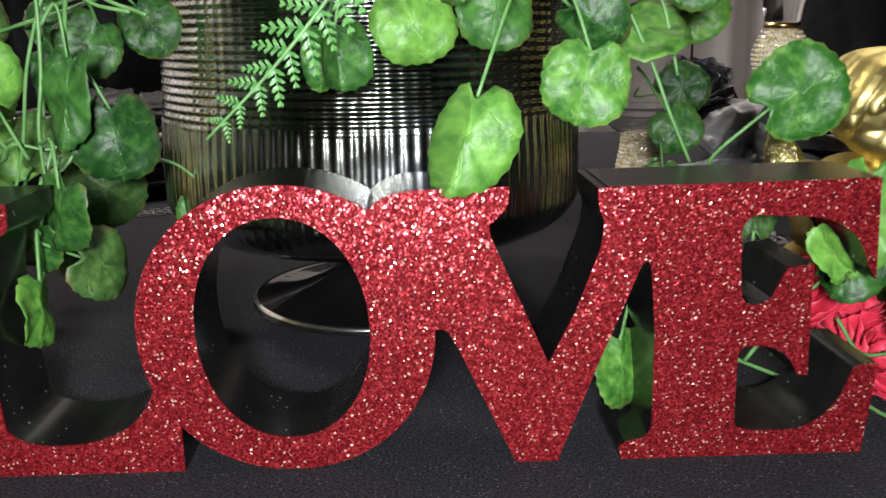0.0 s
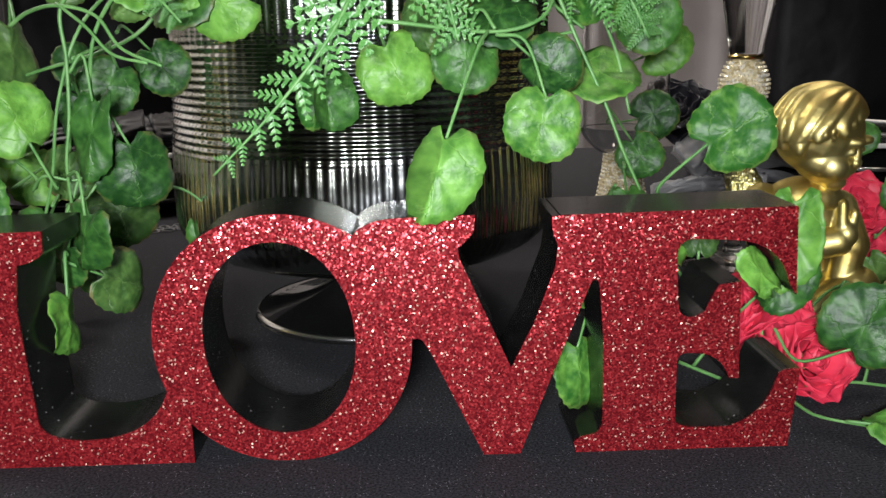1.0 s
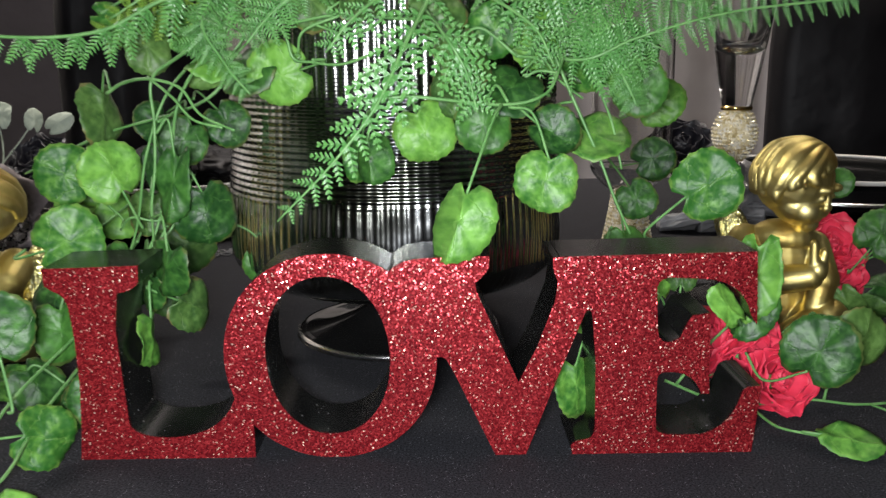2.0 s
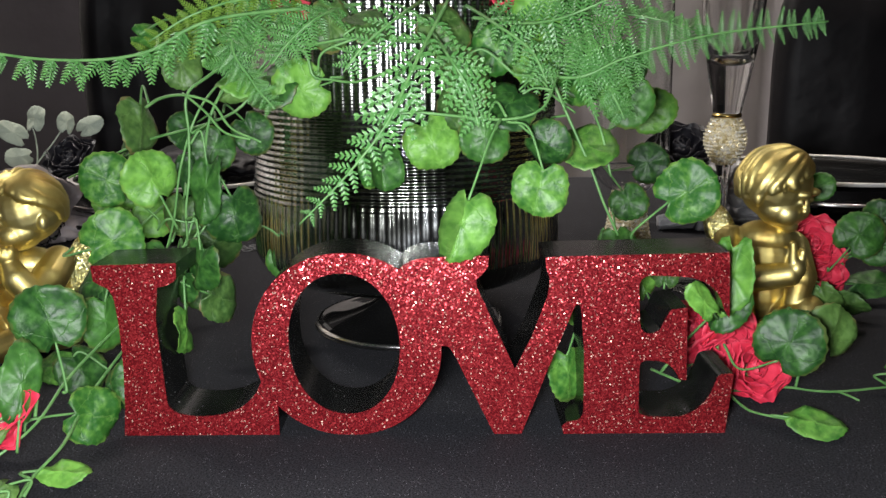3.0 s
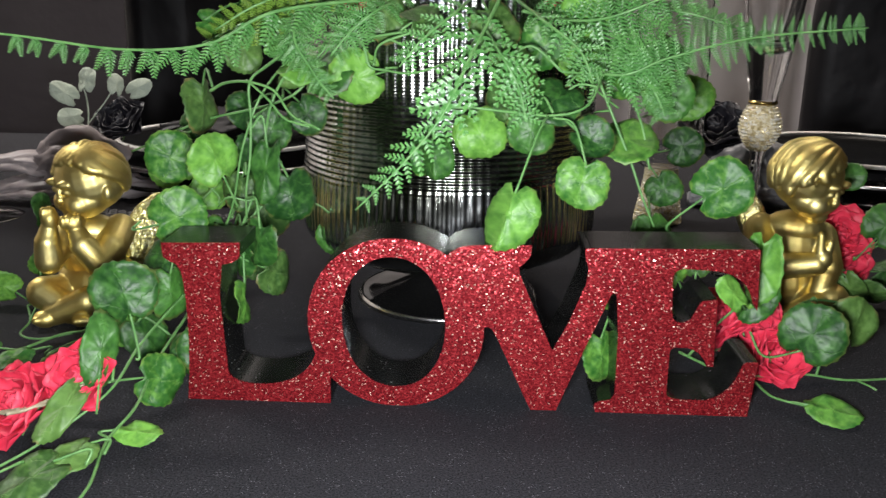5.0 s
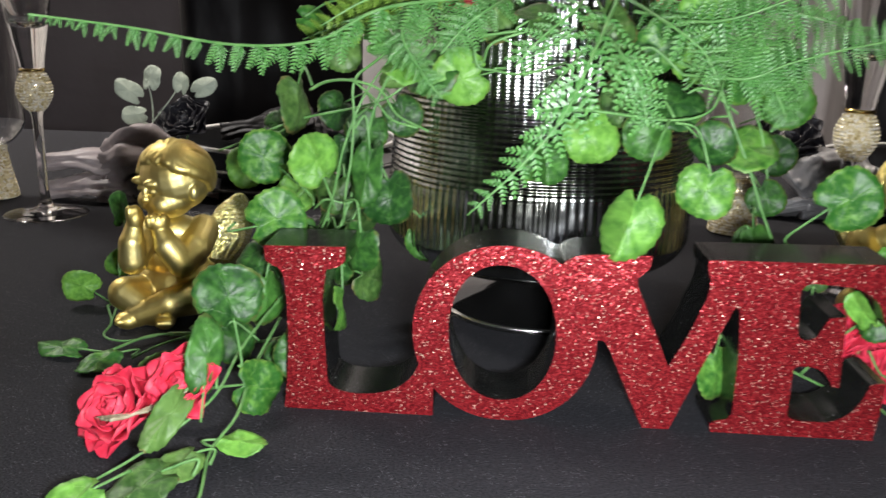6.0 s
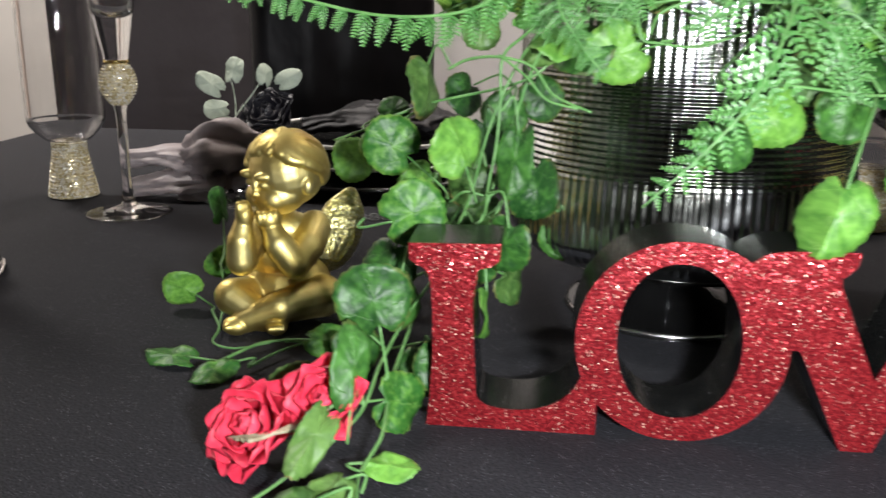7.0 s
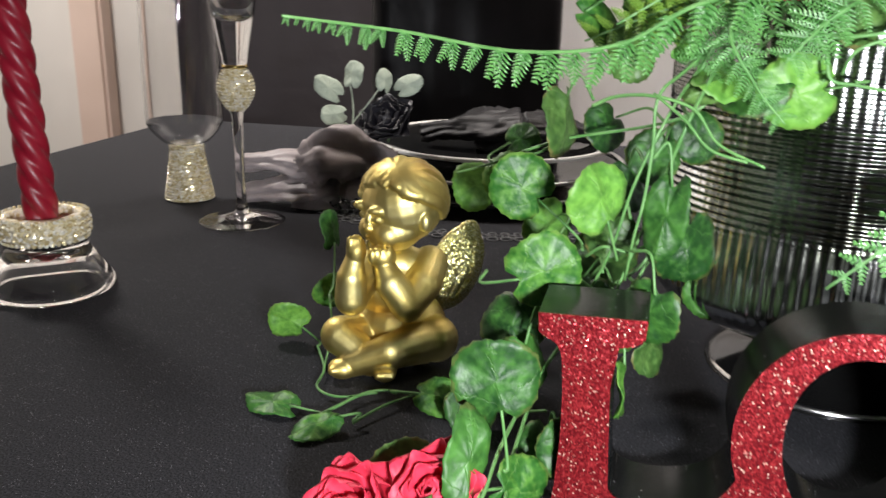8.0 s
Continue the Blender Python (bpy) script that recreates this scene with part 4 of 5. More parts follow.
def fern(points, pairs, scale, normal, mesh, droop, lean, label, taper=0.6, start=0.12, thick=0.0011, seed=1, hang=False, crowd=1.0):
    """A fern frond: leaflets in pairs along a bowed stem, the longest in the lower half."""
    f = thing("fern_frond", label, "fern", group="fern fronds")
    part("stem", tube(points, thick, thick * 0.4, 6, 8), STEM_GREEN, f)
    line = spline(points, 24)
    rng = random.Random(seed)
    nrm = Vector(normal).normalized()
    for k in range(pairs):
        t = start + (1 - start) * (1 - (1 - k / pairs) ** crowd)
        i = min(int(t * (len(line) - 1)), len(line) - 2)
        c, d = line[i], (line[i + 1] - line[i]).normalized()
        side = d.cross(nrm).normalized()
        face = side.cross(d).normalized()
        size = scale * (1 - taper * t ** 1.5) * (0.7 + 0.3 * min(1, t * 5))
        for s in (-1, 1):
            size *= rng.uniform(0.86, 1.12)
            yy = (s * side + lean * d - droop * face + Vector((rng.uniform(-1, 1), rng.uniform(-1, 1), rng.uniform(-1, 1))) * 0.22).normalized()
            if hang:
                yy = (Vector((0, 0, -0.95)) + s * 0.55 * nrm + lean * d + Vector((rng.uniform(-1, 1), rng.uniform(-1, 1), rng.uniform(-1, 1))) * 0.22).normalized()
                face = Vector(TO_CAM)
            xx = yy.cross(face).normalized()
            zz = xx.cross(yy)
            ob = new("leaflet", mesh)
            ob.parent = f
            ob.matrix_local = Matrix.Translation(c) @ Matrix((xx, yy, zz)).transposed().to_4x4() @ Matrix.Scale(size, 4)
    return f


# hanging and reaching fronds out of the vase
fern([(0.012, 0.06, 0.212), (-0.004, 0.022, 0.181), (-0.017, 0.008, 0.154), (-0.037, 0.005, 0.129), (-0.060, 0.004, 0.106)], 16, 1.10, TO_CAM, TOOTHED, 0.05, 0.8, "bright green plastic fern frond hanging from the vase", 0.72, 0.10)
fern([(-0.030, 0.09, 0.212), (-0.104, 0.050, 0.203), (-0.138, 0.032, 0.186), (-0.172, 0.006, 0.1835), (-0.203, -0.040, 0.1915), (-0.226, -0.078, 0.1965)], 22, 1.22, (0.25, 0.95, 0.1), COMB, 0.85, 0.42, "long green plastic fern frond reaching out over the table", 0.90, 0.16, hang=True, crowd=1.6)
fern([(0.030, 0.09, 0.185), (0.073, 0.055, 0.172), (0.102, 0.05, 0.182), (0.145, 0.05, 0.193), (0.203, 0.05, 0.199)], 34, 1.10, (0.0, -0.95, 0.20), COMB_SLIM, 0.05, 0.22, "long green plastic fern frond reaching out over the table", 0.66, 0.14, seed=2, crowd=1.5)
fern([(0.020, 0.10, 0.205), (0.060, 0.06, 0.200), (0.100, 0.05, 0.214), (0.155, 0.06, 0.236)], 22, 1.25, (0.05, -0.95, 0.25), COMB_SLIM, 0.2, 0.2, "green plastic fern frond fanning out of the vase", 0.6, 0.1, seed=3)
fern([(-0.006, 0.10, 0.210), (0.010, 0.032, 0.186), (0.021, 0.024, 0.168), (0.026, 0.02, 0.150)], 9, 0.95, TO_CAM, TOOTHED, 0.1, 0.6, "bright green plastic fern frond hanging from the vase", 0.5, 0.3, seed=4)
fern([(-0.070, 0.10, 0.215), (-0.098, 0.055, 0.194), (-0.088, 0.045, 0.172), (-0.076, 0.04, 0.158)], 13, 0.72, TO_CAM, COMB, 0.1, 0.5, "green plastic fern frond hanging from the vase", 0.6, 0.15, seed=5)
fern([(0.000, 0.10, 0.215), (-0.010, 0.045, 0.205), (-0.028, 0.03, 0.190), (-0.040, 0.03, 0.176)], 8, 0.8, TO_CAM, TOOTHED, 0.1, 0.6, "bright green plastic fern frond hanging from the vase", 0.5, 0.3, seed=6)
fern([(0.020, 0.10, 0.212), (0.034, 0.050, 0.200), (0.052, 0.035, 0.186), (0.060, 0.03, 0.170)], 8, 0.8, TO_CAM, TOOTHED, 0.1, 0.6, "bright green plastic fern frond hanging from the vase", 0.5, 0.3, seed=7)
fern([(0.040, 0.11, 0.205), (0.078, 0.062, 0.190), (0.094, 0.055, 0.168), (0.104, 0.055, 0.150)], 14, 0.95, TO_CAM, COMB, 0.2, 0.45, "green plastic fern frond hanging from the vase", 0.55, 0.12, seed=8)
fern([(-0.040, 0.12, 0.215), (-0.090, 0.075, 0.214), (-0.118, 0.060, 0.206), (-0.142, 0.055, 0.192)], 12, 0.9, TO_CAM, COMB_YELLOW, 0.1, 0.45, "yellow-green plastic fern frond spreading from the vase", 0.55, 0.2, seed=9)
fern([(-0.020, 0.13, 0.215), (-0.060, 0.080, 0.232), (-0.110, 0.06, 0.238)], 12, 1.0, TO_CAM, COMB, 0.15, 0.4, "green plastic fern frond spreading from the vase", 0.55, 0.15, seed=10)
fern([(0.020, 0.13, 0.215), (0.020, 0.075, 0.235), (0.040, 0.05, 0.228)], 12, 0.95, TO_CAM, TOOTHED, 0.15, 0.5, "green plastic fern frond spreading from the vase", 0.55, 0.15, seed=11)
fern([(0.050, 0.14, 0.210), (0.120, 0.11, 0.205), (0.170, 0.10, 0.190)], 14, 1.1, (0, -0.7, 0.7), COMB, 0.4, 0.35, "green plastic fern frond spreading from the vase", 0.55, 0.15, seed=12)

# trailing ivy in front of the vase
ivy = thing("ivy_spray", "trailing plastic ivy with round green leaves spilling from the vase", "ivy")
vine(ivy, [(0.02, 0.10, 0.215), (-0.010, 0.045, 0.178), (-0.030, 0.022, 0.158), (0.0, 0.019, 0.157), (0.037, 0.027, 0.153), (0.056, 0.030, 0.157), (0.064, 0.040, 0.168), (0.069, 0.060, 0.179), (0.072, 0.09, 0.20)])
vine(ivy, [(0.045, 0.045, 0.174), (0.058, 0.05, 0.172), (0.066, 0.055, 0.163), (0.078, 0.057, 0.154)], 0.001)
vine(ivy, [(0.047, 0.05, 0.162), (0.055, 0.05, 0.167), (0.066, 0.050, 0.166)], 0.001)
vine(ivy, [(0.062, 0.055, 0.178), (0.074, 0.055, 0.152), (0.086, 0.050, 0.125), (0.093, 0.048, 0.107), (0.101, 0.048, 0.090)], 0.0012)
vine(ivy, [(0.082, 0.07, 0.185), (0.086, 0.060, 0.160), (0.093, 0.060, 0.142), (0.098, 0.058, 0.120)], 0.001)
vine(ivy, [(0.02, 0.08, 0.200), (0.001, 0.05, 0.191), (-0.034, 0.048, 0.193), (-0.059, 0.053, 0.190), (-0.077, 0.06, 0.194), (-0.099, 0.08, 0.207)])
vine(ivy, [(-0.084, 0.06, 0.191), (-0.064, 0.058, 0.187), (-0.059, 0.060, 0.174), (-0.050, 0.058, 0.172), (-0.035, 0.053, 0.171), (-0.014, 0.046, 0.178)], 0.0011)
vine(ivy, [(-0.034, 0.048, 0.193), (-0.052, 0.05, 0.186), (-0.056, 0.055, 0.176)], 0.001)
vine(ivy, [(-0.010, 0.05, 0.195), (-0.028, 0.045, 0.184), (-0.048, 0.05, 0.189)], 0.001)
leaf(ivy, -0.068, 0.073, 0.166, 16.5, 12, -8, 12, LEAF_FRESH, 10, 0.10, to=(-0.050, 0.058, 0.173))
leaf(ivy, 0.003, 0.050, 0.139, 15.5, 115, 6, 8, LEAF_FRESH, 14, 0.05, to=(0.0, 0.02, 0.156))
leaf(ivy, -0.022, 0.026, 0.130, 12.5, 95, -22, 0, LEAF_DARK, 40, 0.0, to=(-0.014, 0.03, 0.155))
leaf(ivy, -0.027, 0.038, 0.129, 11.0, 85, 20, 0, LEAF_FRESH, 25, 0.0, 0.8, to=(-0.020, 0.03, 0.150))
leaf(ivy, 0.0170, -0.004, 0.1070, 19.0, 74, 10, 2, LEAF_FRESH, -52, 0.03, 0.86, to=(0.037, 0.027, 0.153))
leaf(ivy, 0.055, 0.013, 0.121, 14.5, 80, 4, 4, LEAF_FRESH, -14, 0.08, to=(0.040, 0.026, 0.152))
leaf(ivy, 0.085, 0.056, 0.137, 17.5, 150, 12, -48, LEAF_FRESH, 8, 0.12, to=(0.074, 0.055, 0.153))
leaf(ivy, 0.061, 0.034, 0.140, 12.5, 150, -10, 20, LEAF_DARK, 20, 0.05, to=(0.048, 0.028, 0.154))
leaf(ivy, 0.042, 0.042, 0.160, 16, 60, 0, -38, LEAF_DARK, 14, 0.05, to=(0.056, 0.05, 0.170))
leaf(ivy, 0.030, 0.040, 0.143, 14, 90, 10, 0, LEAF_DARK, 10, 0.05, to=(0.040, 0.03, 0.154))
leaf(ivy, 0.1325, 0.034, 0.1155, 17.0, 212, 6, 8, LEAF_FRESH, 8, 0.12, to=(0.110, 0.050, 0.086))
leaf(ivy, 0.155, 0.210, 0.144, 17.0, 205, 0, 0, LEAF_FRESH, 10, 0.08, to=(0.120, 0.20, 0.132))
leaf(ivy, 0.165, 0.258, 0.102, 16.5, 200, 0, 0, LEAF_DARK, 10, 0.08, to=(0.125, 0.21, 0.105))
leaf(ivy, 0.022, 0.045, 0.174, 15, 100, 25, -20, LEAF_OLIVE, 18, 0.05, to=(0.045, 0.045, 0.174))
leaf(ivy, 0.018, 0.05, 0.158, 14, 80, -15, 10, LEAF_OLIVE, 10, 0.05, to=(0.02, 0.03, 0.155))
leaf(ivy, -0.085, 0.08, 0.170, 17, 20, -40, -40, LEAF_DARK, 14, 0.05, to=(-0.06, 0.07, 0.172))
leaf(ivy, -0.097, 0.065, 0.173, 15, 30, 10, -55, LEAF_FRESH, 20, 0.05, 0.8, to=(-0.09, 0.06, 0.19))
leaf(ivy, -0.028, 0.045, 0.200, 13, 200, 20, -45, LEAF_OLIVE, 20, 0.1, to=(-0.034, 0.048, 0.193))
leaf(ivy, 0.085, 0.09, 0.175, 17, 90, 10, -10, LEAF_OLIVE, 10, 0.08, to=(0.078, 0.08, 0.195))
leaf(ivy, 0.110, 0.10, 0.178, 16, 110, 20, -20, LEAF_DARK, 10, 0.08, to=(0.085, 0.09, 0.190))
leaf(ivy, 0.112, 0.085, 0.158, 15, 120, 0, 0, LEAF_DARK, 10, 0.08, to=(0.09, 0.08, 0.18))
leaf(ivy, 0.128, 0.150, 0.090, 13, 120, 0, 0, LEAF_DARK, 10, 0.08, to=(0.10, 0.12, 0.12))
leaf(ivy, 0.118, 0.130, 0.065, 14, 100, 20, 0, LEAF_DARK, 10, 0.08, to=(0.11, 0.11, 0.09))
leaf(ivy, 0.102, 0.110, 0.052, 12, 90, -20, 0, LEAF_OLIVE, 10, 0.08, to=(0.101, 0.09, 0.085))

# foliage that closes the vase's mouth
crown = thing("greenery_bunch", "dense bunch of plastic leaves filling the top of the vase", "greenery")
rng = random.Random(12)
for k in range(64):
    a, q = rng.uniform(0, 2 * math.pi), math.sqrt(rng.uniform(0.05, 1))
    px, py = VX + 0.125 * q * math.cos(a), VY - 0.01 + 0.11 * q * math.sin(a)
    pz = 0.198 + 0.045 * rng.random() + 0.02 * (1 - q)
    leaf(crown, px, py, pz, rng.uniform(12, 18), rng.uniform(0, 360), rng.uniform(-45, 45), rng.uniform(-60, 10), rng.choice((LEAF_FRESH, LEAF_DARK, LEAF_DARK, LEAF_OLIVE)), rng.choice((8, 14, 20)), 0.08)
for k in range(14):
    a = 2 * math.pi * k / 14
    vine(crown, [(VX + 0.03 * math.cos(a), VY + 0.03 * math.sin(a), 0.09), (VX + 0.05 * math.cos(a), VY + 0.05 * math.sin(a), 0.16), (VX + 0.10 * math.cos(a), VY + 0.09 * math.sin(a), 0.225)], 0.0015)
for place, seed in (((-0.066, 0.112, 0.219), 1), ((-0.035, 0.118, 0.216), 2), ((0.052, 0.116, 0.222), 3), ((0.005, 0.135, 0.240), 4)):
    rose(place, (0.1, -0.6, 0.7), 1.15, RED_PETALS, "red fabric rose among the greenery in the vase", seed)

# leaves and fronds that spill over the vase's rim
fern([(-0.060, 0.13, 0.215), (-0.100, 0.085, 0.205), (-0.128, 0.078, 0.196), (-0.156, 0.076, 0.184)], 12, 1.0, TO_CAM, COMB_YELLOW, 0.15, 0.4, "yellow-green plastic fern frond spreading from the vase", 0.5, 0.2, seed=14)
fern([(-0.050, 0.12, 0.215), (-0.086, 0.072, 0.206), (-0.100, 0.066, 0.190), (-0.108, 0.064, 0.174)], 11, 0.95, TO_CAM, COMB, 0.15, 0.4, "green plastic fern frond hanging from the vase", 0.5, 0.2, seed=15)
fern([(-0.030, 0.12, 0.215), (-0.050, 0.060, 0.206), (-0.066, 0.050, 0.194), (-0.078, 0.046, 0.180)], 11, 0.9, TO_CAM, COMB, 0.15, 0.4, "green plastic fern frond hanging from the vase", 0.5, 0.2, seed=16)
fern([(0.030, 0.12, 0.215), (0.060, 0.075, 0.205), (0.088, 0.066, 0.190), (0.118, 0.062, 0.176)], 13, 1.05, TO_CAM, COMB, 0.15, 0.35, "green plastic fern frond spreading from the vase", 0.5, 0.15, seed=17)
rim = thing("ivy_spray", "yellow-green plastic ivy leaves over the vase's rim", "ivy")
for x, y, z, r, turned, tone, slim in (
        (-0.150, 0.090, 0.192, 15, 30, LEAF_FRESH, 0.7), (-0.136, 0.088, 0.180, 15, 10, LEAF_OLIVE, 0.8), (-0.128, 0.092, 0.198, 15, -20, LEAF_FRESH, 0.8),
        (-0.112, 0.080, 0.184, 14, 40, LEAF_FRESH, 0.55), (-0.100, 0.074, 0.168, 15, -10, LEAF_OLIVE, 0.5), (0.060, 0.080, 0.182, 16, 10, LEAF_FRESH, 1.0),
        (0.082, 0.082, 0.170, 16, -20, LEAF_FRESH, 1.0), (0.104, 0.084, 0.166, 14, 20, LEAF_FRESH, 1.0), (0.036, 0.066, 0.186, 15, 0, LEAF_FRESH, 0.9),
        (0.010, 0.060, 0.196, 15, 20, LEAF_OLIVE, 1.0), (0.058, 0.070, 0.204, 15, -20, LEAF_FRESH, 1.0), (-0.050, 0.066, 0.200, 14, 10, LEAF_OLIVE, 0.9)):
    leaf(rim, x, y, z, r, 60 + 3 * turned, turned, -0.8 * turned, tone, 14, 0.08, slim, to=(0.75 * x, 0.115, 0.206))

# ivy that hangs at the vase's side
side = thing("ivy_spray", "trailing plastic ivy hanging beside the vase behind the sign", "ivy")
vine(side, [(-0.080, 0.10, 0.205), (-0.112, 0.062, 0.176), (-0.123, 0.050, 0.165), (-0.1235, 0.050, 0.145), (-0.125, 0.050, 0.123), (-0.128, 0.05, 0.105), (-0.130, 0.055, 0.085)])
vine(side, [(-0.088, 0.10, 0.20), (-0.109, 0.05, 0.160), (-0.120, 0.058, 0.122), (-0.129, 0.058, 0.093), (-0.134, 0.05, 0.079)], 0.0011)
vine(side, [(-0.150, 0.065, 0.158), (-0.140, 0.06, 0.163), (-0.125, 0.050, 0.165), (-0.109, 0.045, 0.161), (-0.099, 0.040, 0.149), (-0.082, 0.031, 0.1425)], 0.0011)
vine(side, [(-0.125, 0.050, 0.166), (-0.112, 0.042, 0.157), (-0.102, 0.038, 0.147), (-0.088, 0.034, 0.1435)], 0.0009)
vine(side, [(-0.09, 0.10, 0.185), (-0.108, 0.088, 0.154), (-0.167, 0.104, 0.136), (-0.203, 0.114, 0.120), (-0.222, 0.125, 0.112)], 0.0011)
vine(side, [(-0.167, 0.104, 0.136), (-0.178, 0.11, 0.128), (-0.186, 0.12, 0.126)], 0.0008)
vine(side, [(-0.135, 0.055, 0.082), (-0.123, 0.060, 0.092), (-0.118, 0.065, 0.106), (-0.112, 0.07, 0.118)], 0.0009)
vine(side, [(-0.150, 0.06, 0.082), (-0.138, 0.052, 0.078), (-0.128, 0.045, 0.084), (-0.121, 0.05, 0.096)], 0.0009)
vine(side, [(-0.160, 0.05, 0.080), (-0.145, 0.046, 0.074), (-0.130, 0.046, 0.076)], 0.0009)
leaf(side, -0.181, 0.080, 0.117, 16, -35, -6, 6, LEAF_FRESH, 10, 0.08, to=(-0.150, 0.07, 0.092))
leaf(side, -0.142, 0.042, 0.1235, 15.5, -65, 28, 4, LEAF_FRESH, 12, 0.06, to=(-0.135, 0.055, 0.095))
# olive material, chosen to put weaker light into this leaf's colour
leaf(side, -0.142, 0.148, 0.066, 20, 95, 10, 10, LEAF_OLIVE, 16, 0.05, to=(-0.126, 0.08, 0.098))
leaf(side, -0.115, 0.060, 0.0535, 15, 165, 48, 0, LEAF_OLIVE, 10, 0.05, to=(-0.133, 0.05, 0.066))
leaf(side, -0.1195, 0.036, 0.078, 15, 60, -52, 10, LEAF_DARK, 16, 0.05, to=(-0.128, 0.05, 0.10))
leaf(side, -0.133, 0.048, 0.066, 12, 40, -58, 5, LEAF_DARK, 16, 0.05, to=(-0.128, 0.05, 0.088))
leaf(side, -0.163, 0.036, 0.092, 17, 200, -6, 10, LEAF_FRESH, 12, 0.1, to=(-0.190, 0.05, 0.085))
leaf(side, -0.164, 0.096, 0.147, 17, 85, 50, -4, LEAF_OLIVE, 14, 0.05, to=(-0.15, 0.07, 0.160))
leaf(side, -0.116, 0.046, 0.117, 20, 80, -30, 0, LEAF_DARK, 10, 0.05, 0.5, to=(-0.123, 0.05, 0.14))
leaf(side, -0.105, 0.060, 0.100, 17, 100, 20, 10, LEAF_DARK, 10, 0.05, to=(-0.118, 0.056, 0.118))
# dark material stands in for the dim light on this leaf
leaf(side, -0.122, 0.090, 0.133, 13.5, 60, 10, 0, LEAF_DARK, 10, 0.05, to=(-0.1235, 0.055, 0.145))
leaf(side, -0.104, 0.110, 0.140, 13, 120, 0, 0, LEAF_DARK, 10, 0.05, to=(-0.11, 0.07, 0.155))
leaf(side, -0.146, 0.125, 0.140, 13, 40, 30, -10, LEAF_DARK, 12, 0.05, to=(-0.12, 0.09, 0.15))
leaf(side, -0.126, 0.030, 0.046, 14, 95, 74, 0, LEAF_FRESH, 10, 0.05, to=(-0.128, 0.04, 0.07))
leaf(side, -0.198, 0.155, 0.104, 16, 60, -10, -10, LEAF_FRESH, 12, 0.05, to=(-0.19, 0.10, 0.115))
leaf(side, -0.172, 0.125, 0.088, 14, 40, 10, 0, LEAF_FRESH, 12, 0.05, to=(-0.165, 0.08, 0.09))
leaf(side, -0.150, 0.09, 0.060, 15, 80, -20, 0, LEAF_DARK, 12, 0.05, to=(-0.135, 0.06, 0.08))
leaf(side, -0.140, 0.11, 0.045, 14, 80, 20, 0, LEAF_OLIVE, 12, 0.05, to=(-0.135, 0.07, 0.07))
leaf(side, -0.178, 0.05, 0.060, 16, 70, -30, -10, LEAF_DARK, 14, 0.05, to=(-0.165, 0.045, 0.08))
leaf(side, -0.168, 0.03, 0.050, 15, 90, 30, 0, LEAF_DARK, 14, 0.05, to=(-0.16, 0.04, 0.075))
leaf(side, -0.195, 0.165, 0.125, 11, 200, -30, -20, LEAF_DARK, 12, 0.05, to=(-0.205, 0.13, 0.118))
leaf(side, -0.090, 0.120, 0.060, 13, 60, 0, 0, LEAF_DARK, 12, 0.05, to=(-0.118, 0.08, 0.09))
leaf(side, -0.228, 0.205, 0.087, 16, 20, 10, -10, LEAF_FRESH, 12, 0.05, to=(-0.20, 0.17, 0.10))
leaf(side, -0.152, 0.072, 0.070, 14, 60, 30, 0, LEAF_DARK, 16, 0.05, to=(-0.140, 0.06, 0.086))
leaf(side, -0.139, 0.078, 0.098, 13, 80, -20, 0, LEAF_OLIVE, 16, 0.05, to=(-0.130, 0.058, 0.112))
leaf(side, -0.132, 0.085, 0.120, 14, 100, 30, 0, LEAF_DARK, 12, 0.05, 0.8, to=(-0.125, 0.055, 0.135))
vine(side, [(-0.100, 0.090, 0.185), (-0.117, 0.056, 0.160), (-0.129, 0.052, 0.130), (-0.137, 0.056, 0.098), (-0.146, 0.060, 0.076), (-0.160, 0.062, 0.052)], 0.0009)
vine(side, [(-0.148, 0.062, 0.092), (-0.140, 0.056, 0.099), (-0.128, 0.058, 0.097), (-0.119, 0.064, 0.103)], 0.0008)
vine(side, [(-0.158, 0.058, 0.072), (-0.148, 0.050, 0.078), (-0.139, 0.050, 0.070), (-0.130, 0.056, 0.076)], 0.0008)
vine(side, [(-0.170, 0.060, 0.050), (-0.156, 0.048, 0.060), (-0.146, 0.042, 0.066), (-0.137, 0.044, 0.082)], 0.0008)

# garland of roses and leaves by the seated cherub
left = thing("ivy_garland", "plastic ivy garland lying on the cloth beside the sign", "garland")
vine(left, [(-0.166, 0.050, 0.030), (-0.168, 0.0, 0.020), (-0.166, -0.035, 0.012), (-0.171, -0.060, 0.006), (-0.165, -0.094, 0.003), (-0.168, -0.116, 0.0025), (-0.180, -0.14, 0.0025)])
vine(left, [(-0.150, 0.060, 0.06), (-0.163, 0.025, 0.046), (-0.170, -0.015, 0.036), (-0.175, -0.045, 0.024), (-0.200, -0.070, 0.008), (-0.222, -0.10, 0.003)])
vine(left, [(-0.268, 0.046, 0.005), (-0.251, 0.078, 0.004), (-0.216, 0.078, 0.004), (-0.188, 0.070, 0.006), (-0.160, 0.05, 0.02)])
vine(left, [(-0.252, 0.044, 0.003), (-0.243, 0.062, 0.004), (-0.232, 0.078, 0.004)], 0.001)
vine(left, [(-0.300, 0.118, 0.006), (-0.287, 0.095, 0.004), (-0.283, 0.075, 0.003), (-0.268, 0.068, 0.003), (-0.250, 0.076, 0.004)], 0.001)
vine(left, [(-0.31, 0.17, 0.012), (-0.305, 0.15, 0.026), (-0.296, 0.13, 0.012), (-0.287, 0.095, 0.004)], 0.0009)
